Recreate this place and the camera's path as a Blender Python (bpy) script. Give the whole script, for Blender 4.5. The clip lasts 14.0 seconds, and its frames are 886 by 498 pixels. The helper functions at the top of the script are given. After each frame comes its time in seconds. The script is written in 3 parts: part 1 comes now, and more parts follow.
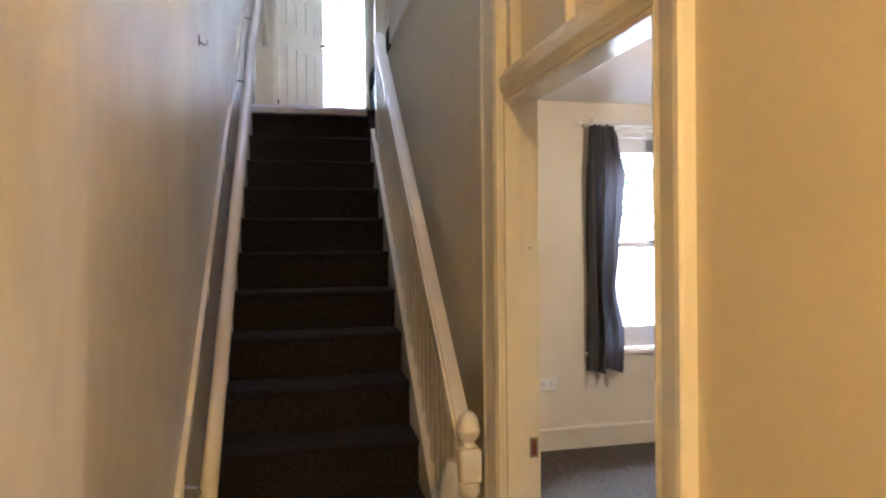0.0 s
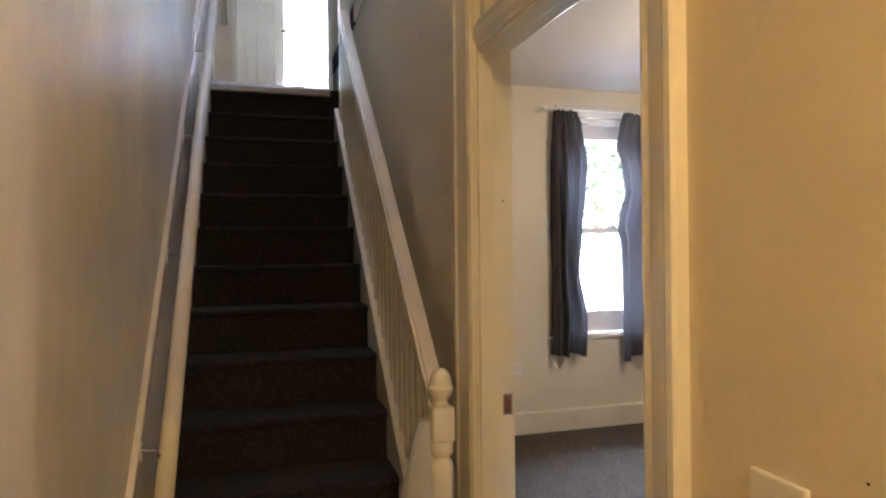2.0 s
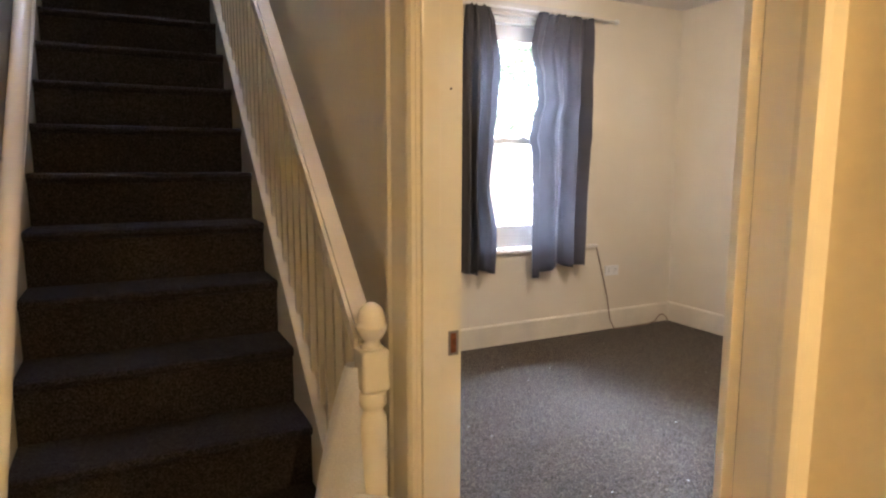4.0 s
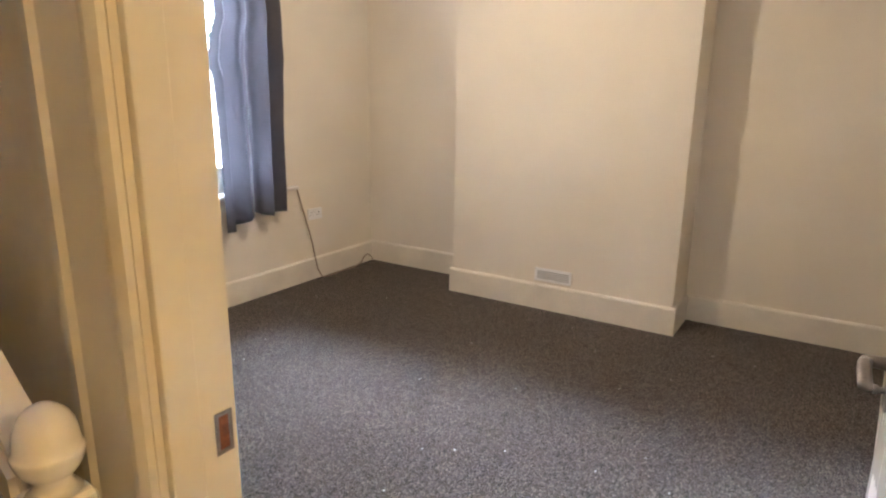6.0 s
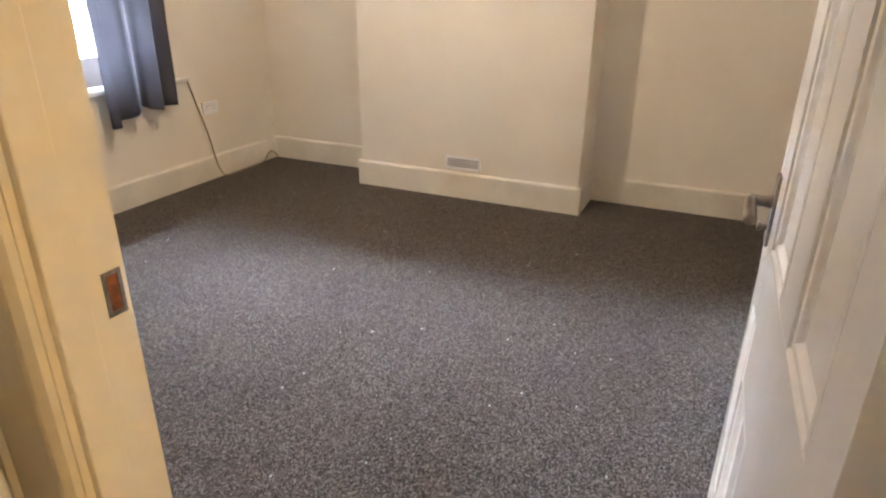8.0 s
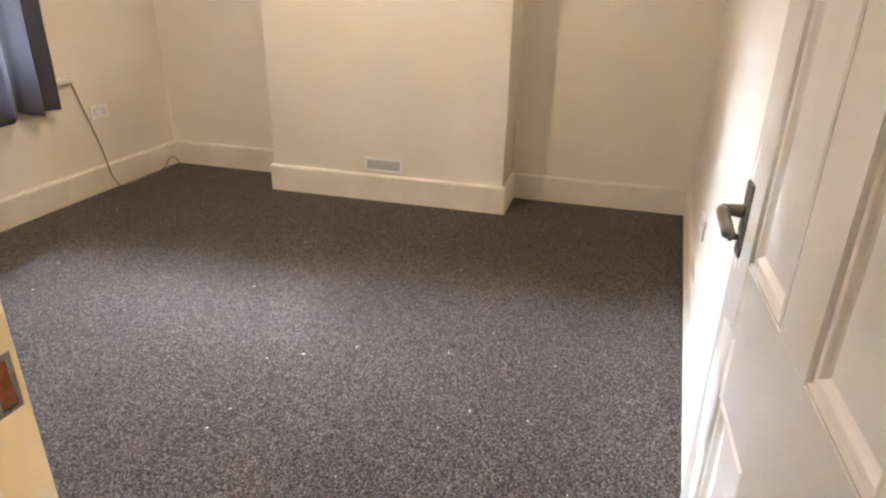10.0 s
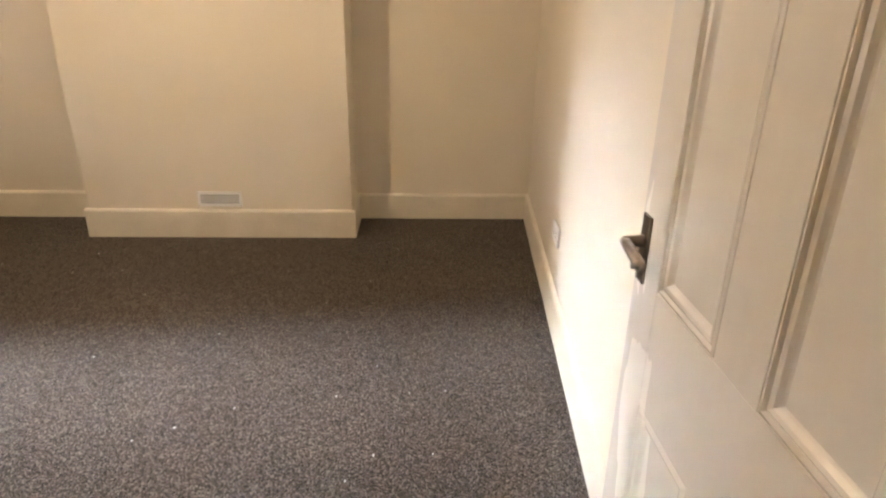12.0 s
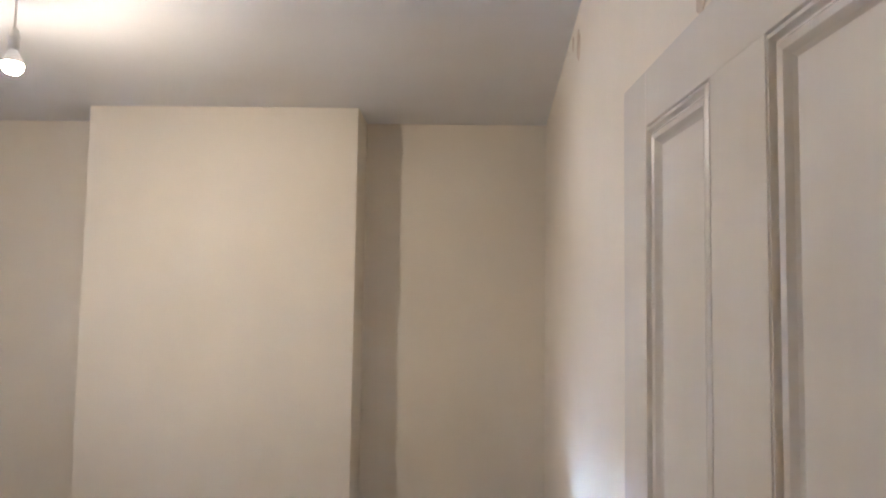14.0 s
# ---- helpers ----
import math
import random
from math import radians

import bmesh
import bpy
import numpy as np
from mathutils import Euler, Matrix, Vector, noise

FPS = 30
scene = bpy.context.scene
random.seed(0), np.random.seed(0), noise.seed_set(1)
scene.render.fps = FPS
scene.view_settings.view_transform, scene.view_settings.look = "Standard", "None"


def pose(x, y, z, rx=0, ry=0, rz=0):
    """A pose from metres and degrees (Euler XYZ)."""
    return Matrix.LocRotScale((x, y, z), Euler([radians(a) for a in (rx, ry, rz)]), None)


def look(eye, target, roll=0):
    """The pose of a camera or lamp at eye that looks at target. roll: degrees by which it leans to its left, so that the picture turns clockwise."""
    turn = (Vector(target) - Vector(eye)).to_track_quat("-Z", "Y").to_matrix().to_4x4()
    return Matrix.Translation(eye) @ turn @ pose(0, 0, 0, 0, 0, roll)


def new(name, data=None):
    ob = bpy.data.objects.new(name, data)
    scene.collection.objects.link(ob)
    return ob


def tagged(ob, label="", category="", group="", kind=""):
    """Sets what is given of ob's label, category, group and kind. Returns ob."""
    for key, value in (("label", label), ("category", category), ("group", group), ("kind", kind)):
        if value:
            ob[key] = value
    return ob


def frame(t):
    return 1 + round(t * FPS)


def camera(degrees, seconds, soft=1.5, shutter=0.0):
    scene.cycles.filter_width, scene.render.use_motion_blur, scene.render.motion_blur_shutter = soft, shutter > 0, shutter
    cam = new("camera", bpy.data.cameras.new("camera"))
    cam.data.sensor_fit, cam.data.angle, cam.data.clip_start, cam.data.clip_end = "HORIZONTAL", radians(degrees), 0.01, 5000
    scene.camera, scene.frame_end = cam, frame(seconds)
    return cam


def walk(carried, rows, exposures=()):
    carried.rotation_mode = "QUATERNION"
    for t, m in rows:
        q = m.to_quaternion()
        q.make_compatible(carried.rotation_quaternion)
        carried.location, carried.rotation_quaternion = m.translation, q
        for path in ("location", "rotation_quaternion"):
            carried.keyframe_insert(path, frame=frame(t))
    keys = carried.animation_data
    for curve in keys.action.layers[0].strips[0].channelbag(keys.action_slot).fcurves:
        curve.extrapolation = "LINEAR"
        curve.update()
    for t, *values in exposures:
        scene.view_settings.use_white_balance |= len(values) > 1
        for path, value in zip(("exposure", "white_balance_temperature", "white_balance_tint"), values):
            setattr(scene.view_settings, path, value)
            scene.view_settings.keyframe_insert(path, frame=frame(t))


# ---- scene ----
cam = camera(70.7, 14.0, soft=2.2)
EXPOSURES = [(0.0, 4.9, 5750, 17), (0.6, 4.6, 5800, 17), (1.5, 4.55, 5800, 17), (2.6, 4.9, 5800, 17), (5.0, 5.2, 5700, 17), (7.5, 5.3, 5800, 17), (9.8, 5.45, 5900, 17), (10.7, 5.18, 6600, 17), (12.5, 5.15, 6800, 17), (13.4, 5.02, 5500, 17), (14.0, 4.88, 5250, 17)]
PATH = [
    (0, (0.344, 0.239, 1.571), (0.78, 2.191, 1.558), -0.6),
    (0.5, (0.364, 0.237, 1.604), (0.815, 2.183, 1.709), -0.8),
    (1, (0.339, 0.279, 1.555), (0.828, 2.216, 1.658), -0.7),
    (1.5, (0.323, 0.277, 1.474), (0.849, 2.204, 1.577), -0.6),
    (2, (0.315, 0.292, 1.416), (0.877, 2.211, 1.417), -0.6),
    (2.5, (0.3, 0.288, 1.379), (0.902, 2.191, 1.242), -0.7),
    (2.7, (0.29, 0.289, 1.384), (0.932, 2.175, 1.209), -0.6),
    (4.8, (0.414, 1.105, 1.388), (1.611, 2.668, 1.036), 0.5),
    (5, (0.446, 1.175, 1.377), (1.746, 2.649, 1.009), 0.5),
    (5.5, (0.514, 1.261, 1.39), (1.962, 2.557, 0.918), 0.6),
    (6, (0.54, 1.383, 1.401), (2.175, 2.426, 0.914), 0.7),
    (6.5, (0.555, 1.399, 1.386), (2.269, 2.297, 0.879), 0.6),
    (7, (0.561, 1.389, 1.351), (2.263, 2.232, 0.725), 0.6),
    (7.5, (0.55, 1.375, 1.323), (2.232, 2.166, 0.584), 0.7),
    (7.7, (0.549, 1.371, 1.316), (2.226, 2.148, 0.552), 0.6),
    (9.8, (0.634, 1.476, 1.306), (2.399, 2.012, 0.535), 0.9),
    (10, (0.659, 1.51, 1.313), (2.432, 1.993, 0.523), 1.2),
    (10.5, (0.666, 1.711, 1.312), (2.493, 1.929, 0.526), 0.9),
    (11, (0.672, 1.757, 1.288), (2.514, 1.797, 0.508), 1.0),
    (11.5, (0.683, 1.73, 1.326), (2.522, 1.681, 0.542), 1.0),
    (12, (0.713, 1.704, 1.389), (2.559, 1.637, 0.623), 1.0),
    (12.5, (0.711, 1.672, 1.458), (2.628, 1.605, 0.888), 1.0),
    (13, (0.691, 1.641, 1.525), (2.67, 1.569, 1.241), 0.9),
    (13.5, (0.743, 1.583, 1.626), (2.741, 1.531, 1.563), 0.4),
    (14, (0.782, 1.552, 1.652), (2.778, 1.598, 1.775), 0.9),
]
walk(cam, [(t, look(eye, target, roll)) for t, eye, target, roll in PATH], EXPOSURES)

# ---- world, sun ----
world = bpy.data.worlds.new("sky")
scene.world = world
world.use_nodes = True
wn = world.node_tree
sky = wn.nodes.new("ShaderNodeTexSky")
sky.sky_type = "NISHITA"
sky.sun_disc = False
sky.dust_density, sky.ozone_density = 3.0, 1.5
sky.sun_elevation, sky.sun_rotation = radians(52), radians(205)
wn.links.new(sky.outputs[0], wn.nodes["Background"].inputs[0])
wn.nodes["Background"].inputs[1].default_value = 0.15
sun_data = bpy.data.lights.new("sun", "SUN")
sun_data.energy, sun_data.angle, sun_data.color = 2.5, radians(0.5), (1.0, 0.95, 0.88)
sun = new("sun", sun_data)
sun.matrix_world = look((-3, -8, 14), (2, 2.7, 0))

BULB_ROOM, BULB_HALL = 51.0, 62.0
PANEL_GLOW = 6.1                     # strength of the glowing panel added beyond the garden to light the rooms

# ---- materials ----


def nodes_of(name):
    m = bpy.data.materials.new(name)
    m.use_nodes = True
    t = m.node_tree
    return m, t, t.nodes["Principled BSDF"]


def surface(name, base, rough=0.6, vary=0.08, big=1.7, fine=90.0, bump=0.15, metal=0.0, depth=0.002, sheen=0.0, streak=(1, 1, 1)):
    """A painted or plain surface: broad mottling, fine grain and relief."""
    m, t, b = nodes_of(name)
    co = t.nodes.new("ShaderNodeTexCoord")
    mp = t.nodes.new("ShaderNodeMapping")
    mp.inputs["Scale"].default_value = streak
    t.links.new(co.outputs["Object"], mp.inputs[0])
    n1, n2 = t.nodes.new("ShaderNodeTexNoise"), t.nodes.new("ShaderNodeTexNoise")
    n1.inputs["Scale"].default_value, n1.inputs["Detail"].default_value = big, 5
    n2.inputs["Scale"].default_value, n2.inputs["Detail"].default_value = fine, 3
    for n in (n1, n2):
        t.links.new(mp.outputs[0], n.inputs["Vector"])
    r = t.nodes.new("ShaderNodeValToRGB")
    r.color_ramp.elements[0].position, r.color_ramp.elements[1].position = 0.3, 0.7
    r.color_ramp.elements[0].color = (*[c * (1 - vary) for c in base], 1)
    r.color_ramp.elements[1].color = (*[min(1, c * (1 + vary * 0.6)) for c in base], 1)
    t.links.new(n1.outputs[0], r.inputs[0])
    mix = t.nodes.new("ShaderNodeMix")
    mix.data_type, mix.blend_type = "RGBA", "MULTIPLY"
    mix.inputs["Factor"].default_value = vary
    t.links.new(r.outputs[0], mix.inputs["A"])
    t.links.new(n2.outputs[0], mix.inputs["B"])
    t.links.new(mix.outputs["Result"], b.inputs["Base Color"])
    rr = t.nodes.new("ShaderNodeMapRange")
    rr.inputs["To Min"].default_value, rr.inputs["To Max"].default_value = rough * 0.85, min(1, rough * 1.15)
    t.links.new(n1.outputs[0], rr.inputs[0])
    t.links.new(rr.outputs[0], b.inputs["Roughness"])
    b.inputs["Metallic"].default_value = metal
    if sheen:
        b.inputs["Sheen Weight"].default_value = sheen
    if bump:
        bp = t.nodes.new("ShaderNodeBump")
        bp.inputs["Strength"].default_value, bp.inputs["Distance"].default_value = bump, depth
        t.links.new(n2.outputs[0], bp.inputs["Height"])
        t.links.new(bp.outputs[0], b.inputs["Normal"])
    return m


def carpet(name, dark, mid, light, pile=310.0, fuzz=0.12):
    """Short loop pile in flecks of several yarns."""
    m, t, b = nodes_of(name)
    co = t.nodes.new("ShaderNodeTexCoord")
    v = t.nodes.new("ShaderNodeTexVoronoi")
    v.inputs["Scale"].default_value = pile
    wob = t.nodes.new("ShaderNodeTexNoise")
    wob.inputs["Scale"].default_value, wob.inputs["Detail"].default_value = 150, 2
    mixv = t.nodes.new("ShaderNodeMix")
    mixv.data_type, mixv.blend_type = "RGBA", "LINEAR_LIGHT"
    mixv.inputs["Factor"].default_value = 0.006
    t.links.new(co.outputs["Object"], mixv.inputs["A"])
    t.links.new(co.outputs["Object"], wob.inputs["Vector"])
    t.links.new(wob.outputs["Color"], mixv.inputs["B"])
    t.links.new(mixv.outputs["Result"], v.inputs["Vector"])
    sep = t.nodes.new("ShaderNodeSeparateColor")
    t.links.new(v.outputs["Color"], sep.inputs[0])
    ramp = t.nodes.new("ShaderNodeValToRGB")
    e = ramp.color_ramp.elements
    e[0].position, e[0].color = 0.1, (*dark, 1)
    e[1].position, e[1].color = 0.97, (*light, 1)
    k = e.new(0.6)
    k.color = (*mid, 1)
    t.links.new(sep.outputs[0], ramp.inputs[0])
    wear = t.nodes.new("ShaderNodeTexNoise")
    wear.inputs["Scale"].default_value, wear.inputs["Detail"].default_value = 2.3, 6
    t.links.new(co.outputs["Object"], wear.inputs["Vector"])
    wr = t.nodes.new("ShaderNodeMapRange")
    wr.inputs["To Min"].default_value, wr.inputs["To Max"].default_value = 0.75, 1.2
    t.links.new(wear.outputs[0], wr.inputs[0])
    mul = t.nodes.new("ShaderNodeMix")
    mul.data_type, mul.blend_type = "RGBA", "MULTIPLY"
    mul.inputs["Factor"].default_value = 1.0
    t.links.new(ramp.outputs[0], mul.inputs["A"])
    t.links.new(wr.outputs[0], mul.inputs["B"])
    t.links.new(mul.outputs["Result"], b.inputs["Base Color"])
    b.inputs["Roughness"].default_value = 0.95
    b.inputs["Sheen Weight"].default_value = fuzz
    b.inputs["Specular IOR Level"].default_value = 0.15
    bp = t.nodes.new("ShaderNodeBump")
    bp.inputs["Strength"].default_value, bp.inputs["Distance"].default_value = 0.9, 0.004
    t.links.new(v.outputs["Distance"], bp.inputs["Height"])
    bp.invert = True
    t.links.new(bp.outputs[0], b.inputs["Normal"])
    return m


def glowing(name, colour, strength):
    m, t, b = nodes_of(name)
    b.inputs["Base Color"].default_value = (1, 1, 1, 1)
    b.inputs["Emission Color"].default_value = (*colour, 1)
    b.inputs["Emission Strength"].default_value = strength
    return m


def pane_glass(name):
    m, t, b = nodes_of(name)
    tr, gl, mx, fr = (t.nodes.new(n) for n in ("ShaderNodeBsdfTransparent", "ShaderNodeBsdfGlossy", "ShaderNodeMixShader", "ShaderNodeFresnel"))
    gl.inputs["Roughness"].default_value = 0.02
    fr.inputs[0].default_value = 1.45
    t.links.new(fr.outputs[0], mx.inputs[0])
    t.links.new(tr.outputs[0], mx.inputs[1])
    t.links.new(gl.outputs[0], mx.inputs[2])
    t.links.new(mx.outputs[0], t.nodes["Material Output"].inputs[0])
    return m


def cloth(name, base, through_light=0.15):
    """Woven cloth: thread weave and a little light through it."""
    m, t, b = nodes_of(name)
    co = t.nodes.new("ShaderNodeTexCoord")
    n = t.nodes.new("ShaderNodeTexNoise")
    n.inputs["Scale"].default_value, n.inputs["Detail"].default_value = 260, 3
    n2 = t.nodes.new("ShaderNodeTexNoise")
    n2.inputs["Scale"].default_value = 4
    t.links.new(co.outputs["Object"], n.inputs["Vector"])
    t.links.new(co.outputs["Object"], n2.inputs["Vector"])
    add = t.nodes.new("ShaderNodeMath")
    add.operation = "ADD"
    t.links.new(n.outputs[0], add.inputs[0])
    t.links.new(n2.outputs[0], add.inputs[1])
    r = t.nodes.new("ShaderNodeValToRGB")
    r.color_ramp.elements[0].position, r.color_ramp.elements[1].position = 0.35, 0.75
    r.color_ramp.elements[0].color = (*[c * 0.82 for c in base], 1)
    r.color_ramp.elements[1].color = (*[c * 1.12 for c in base], 1)
    half = t.nodes.new("ShaderNodeMath")
    half.operation = "MULTIPLY"
    half.inputs[1].default_value = 0.5
    t.links.new(add.outputs[0], half.inputs[0])
    t.links.new(half.outputs[0], r.inputs[0])
    t.links.new(r.outputs[0], b.inputs["Base Color"])
    b.inputs["Roughness"].default_value = 0.75
    b.inputs["Sheen Weight"].default_value = 0.3
    bp = t.nodes.new("ShaderNodeBump")
    bp.inputs["Strength"].default_value, bp.inputs["Distance"].default_value = 0.25, 0.001
    t.links.new(n.outputs[0], bp.inputs["Height"])
    t.links.new(bp.outputs[0], b.inputs["Normal"])
    tl, mx = t.nodes.new("ShaderNodeBsdfTranslucent"), t.nodes.new("ShaderNodeMixShader")
    t.links.new(r.outputs[0], tl.inputs[0])
    mx.inputs[0].default_value = through_light
    t.links.new(b.outputs[0], mx.inputs[1])
    t.links.new(tl.outputs[0], mx.inputs[2])
    t.links.new(mx.outputs[0], t.nodes["Material Output"].inputs[0])
    return m


WALL = surface("cream_wall_paint", (0.80, 0.74, 0.63), 0.7, 0.07, 1.1, 140, 0.12)
# same cream paint as SCUFFED, with the hall lamp's yellow put into its colour
HALL_WALL = surface("hall_wall_paint", (0.73, 0.64, 0.46), 0.55, 0.09, 1.3, 60, 0.2, depth=0.004)
SCUFFED = surface("scuffed_stair_wall_paint", (0.77, 0.72, 0.62), 0.46, 0.16, 3.2, 26, 0.35, depth=0.004, streak=(1, 1, 0.35))
CEILING = surface("white_ceiling_paint", (0.80, 0.79, 0.78), 0.8, 0.06, 1.0, 120, 0.12)
GLOSS = surface("cream_gloss_paint", (0.80, 0.74, 0.60), 0.2, 0.05, 3, 45, 0.10, depth=0.001)
DOOR_PAINT = surface("door_satin_paint", (0.80, 0.77, 0.72), 0.26, 0.05, 2.2, 40, 0.14, depth=0.001, streak=(1, 1, 0.25))
SKIRT_PAINT = surface("skirting_paint", (0.82, 0.77, 0.67), 0.36, 0.10, 4, 60, 0.2)
PLASTIC = surface("white_plastic", (0.86, 0.86, 0.85), 0.3, 0.03, 8, 200, 0.03)
AGED_PLASTIC = surface("aged_cream_plastic", (0.78, 0.74, 0.64), 0.32, 0.05, 8, 200, 0.03)
GREY_PLASTIC = surface("grey_plastic", (0.55, 0.55, 0.58), 0.35, 0.03, 8, 200, 0.03)
CARPET = carpet("grey_brown_carpet", (0.011, 0.0066, 0.004), (0.064, 0.048, 0.037), (0.27, 0.23, 0.20), pile=255.0)
STAIR_CARPET = carpet("dark_stair_carpet", (0.014, 0.010, 0.009), (0.032, 0.024, 0.021), (0.066, 0.054, 0.048), fuzz=0.03)
CURTAIN = cloth("slate_curtain_cloth", (0.135, 0.130, 0.143), 0.06)
SHEER = cloth("sheer_net_cloth", (0.80, 0.84, 0.92), 0.85)
NET = cloth("white_curtain_cloth", (0.75, 0.76, 0.80), 0.5)
CHROME = surface("aged_chrome", (0.36, 0.33, 0.30), 0.33, 0.25, 20, 160, 0.1, metal=1.0)
PLASTER = surface("bare_plaster", (0.66, 0.55, 0.43), 0.9, 0.2, 20, 120, 0.3)
RUST = surface("rusty_latch_recess", (0.30, 0.11, 0.04), 0.8, 0.5, 60, 300, 0.4)
BARE = surface("bare_wood_chip", (0.45, 0.28, 0.13), 0.7, 0.3, 30, 200, 0.3)
BLACK = surface("black_rubber", (0.02, 0.02, 0.02), 0.5, 0.1)
SHADE = surface("vent_gap_shade", (0.15, 0.15, 0.15), 0.7, 0.1)
TERRACOTTA = surface("cream_cable_sheath", (0.34, 0.25, 0.18), 0.5, 0.1)
GLASS = pane_glass("window_glass")
BAG = cloth("white_carrier_film", (0.82, 0.82, 0.80), 0.45)
BLUE = surface("blue_plastic", (0.03, 0.05, 0.30), 0.3, 0.05)
STONE = surface("pale_paving", (0.55, 0.53, 0.50), 0.85, 0.25, 2, 40, 0.4)
BRICK = surface("pale_brick_render", (0.62, 0.58, 0.52), 0.85, 0.2, 3, 50, 0.4)
BRICK_DARK = surface("brown_stock_brick", (0.24, 0.17, 0.12), 0.9, 0.3, 5, 60, 0.5)
LEAF = surface("leaf_green", (0.07, 0.13, 0.035), 0.55, 0.5, 6, 60, 0.2)
BARK = surface("bark", (0.14, 0.10, 0.07), 0.9, 0.4, 8, 40, 0.6, streak=(1, 1, 0.2))
LIGHT_PANEL = glowing("light_panel_glow", (0.72, 0.87, 1.0), PANEL_GLOW)
LIT_WARM = glowing("lit_bulb_glass", (1.0, 0.77, 0.49), BULB_ROOM)
LIT_HALL = glowing("lit_hall_bulb_glass", (1.0, 0.66, 0.27), BULB_HALL)

# ---- building blocks ----


def link(name, bm, material, parent=None, label="", smooth=False):
    me = bpy.data.meshes.new(name)
    bmesh.ops.recalc_face_normals(bm, faces=bm.faces)
    bm.to_mesh(me)
    bm.free()
    me.materials.append(material)
    if smooth:
        for p in me.polygons:
            p.use_smooth = True
    ob = new(name, me)
    if parent:
        ob.parent = parent
    if label:
        ob["label"] = label
    return ob


def part(name, bm, material, parent, label="", smooth=False):
    return link(name, bm, material, parent, label, smooth)


def thing(name, label, category, at=(0, 0, 0), turn=(0, 0, 0), group="", kind=""):
    e = new(name)
    e.matrix_basis = pose(*at, *turn)
    return tagged(e, label, category, group, kind)


def box(x0, x1, y0, y1, z0, z1, bevel=0.0, bm=None, segs=2):
    b = bmesh.new() if bm is None else bm
    r = bmesh.ops.create_cube(b, size=1)
    for v in r["verts"]:
        v.co = Vector(((x0 + x1) / 2 + v.co.x * (x1 - x0), (y0 + y1) / 2 + v.co.y * (y1 - y0), (z0 + z1) / 2 + v.co.z * (z1 - z0)))
    if bevel:
        es = list({e for v in r["verts"] for e in v.link_edges})
        bmesh.ops.bevel(b, geom=es, offset=bevel, segments=segs, affect="EDGES", profile=0.6)
    return b


def boxes(*rows):
    b = bmesh.new()
    for r in rows:
        box(*r, bm=b)
    return b


def lathe(profile, seg=24, bm=None, at=(0, 0, 0)):
    """A turned shape round the z axis, from (radius, height) rows."""
    b = bm or bmesh.new()
    rings = []
    for r, z in profile:
        rings.append([b.verts.new((at[0] + r * math.cos(2 * math.pi * k / seg), at[1] + r * math.sin(2 * math.pi * k / seg), at[2] + z)) for k in range(seg)])
    for p, q in zip(rings, rings[1:]):
        for k in range(seg):
            b.faces.new((p[k], p[(k + 1) % seg], q[(k + 1) % seg], q[k]))
    b.faces.new(rings[0][::-1])
    b.faces.new(rings[-1])
    return b


def tube(points, radius, seg=12, bm=None, squash=1.0):
    """A round bar along a line of points."""
    b = bm or bmesh.new()
    pts = [Vector(p) for p in points]
    rings = []
    for i, p in enumerate(pts):
        d = (pts[min(i + 1, len(pts) - 1)] - pts[max(i - 1, 0)]).normalized()
        up = Vector((0, 0, 1)) if abs(d.z) < 0.95 else Vector((1, 0, 0))
        s = d.cross(up).normalized()
        u = s.cross(d)
        rings.append([b.verts.new(p + s * radius * math.cos(a) + u * radius * squash * math.sin(a)) for a in (2 * math.pi * k / seg for k in range(seg))])
    for p, q in zip(rings, rings[1:]):
        for k in range(seg):
            b.faces.new((p[k], p[(k + 1) % seg], q[(k + 1) % seg], q[k]))
    b.faces.new(rings[0][::-1])
    b.faces.new(rings[-1])
    return b


def prism(outline, axis, a, c, bevel=0.0):
    """A flat outline (pairs) pushed from a to c along axis: 'x' takes (y, z) pairs, 'y' takes (x, z), 'z' takes (x, y)."""
    b = bmesh.new()
    put = {"x": lambda u, v, w: (w, u, v), "y": lambda u, v, w: (u, w, v), "z": lambda u, v, w: (u, v, w)}[axis]
    lo = [b.verts.new(put(u, v, a)) for u, v in outline]
    hi = [b.verts.new(put(u, v, c)) for u, v in outline]
    n = len(outline)
    b.faces.new(lo)
    b.faces.new(hi)
    for k in range(n):
        b.faces.new((lo[k], lo[(k + 1) % n], hi[(k + 1) % n], hi[k]))
    if bevel:
        bmesh.ops.bevel(b, geom=b.edges[:], offset=bevel, segments=2, affect="EDGES")
    return b


def moulding(x0, x1, z0, z1, face, profile, bm=None):
    """A mitred frame inside the rectangle x0..x1, z0..z1 on the plane y = face: rows of (inset, height)."""
    b = bm or bmesh.new()
    loops = []
    for i, hgt in profile:
        loops.append([b.verts.new(c) for c in ((x0 + i, face + hgt, z0 + i), (x1 - i, face + hgt, z0 + i), (x1 - i, face + hgt, z1 - i), (x0 + i, face + hgt, z1 - i))])
    for p, q in zip(loops, loops[1:]):
        for k in range(4):
            b.faces.new((p[k], p[(k + 1) % 4], q[(k + 1) % 4], q[k]))
    return b


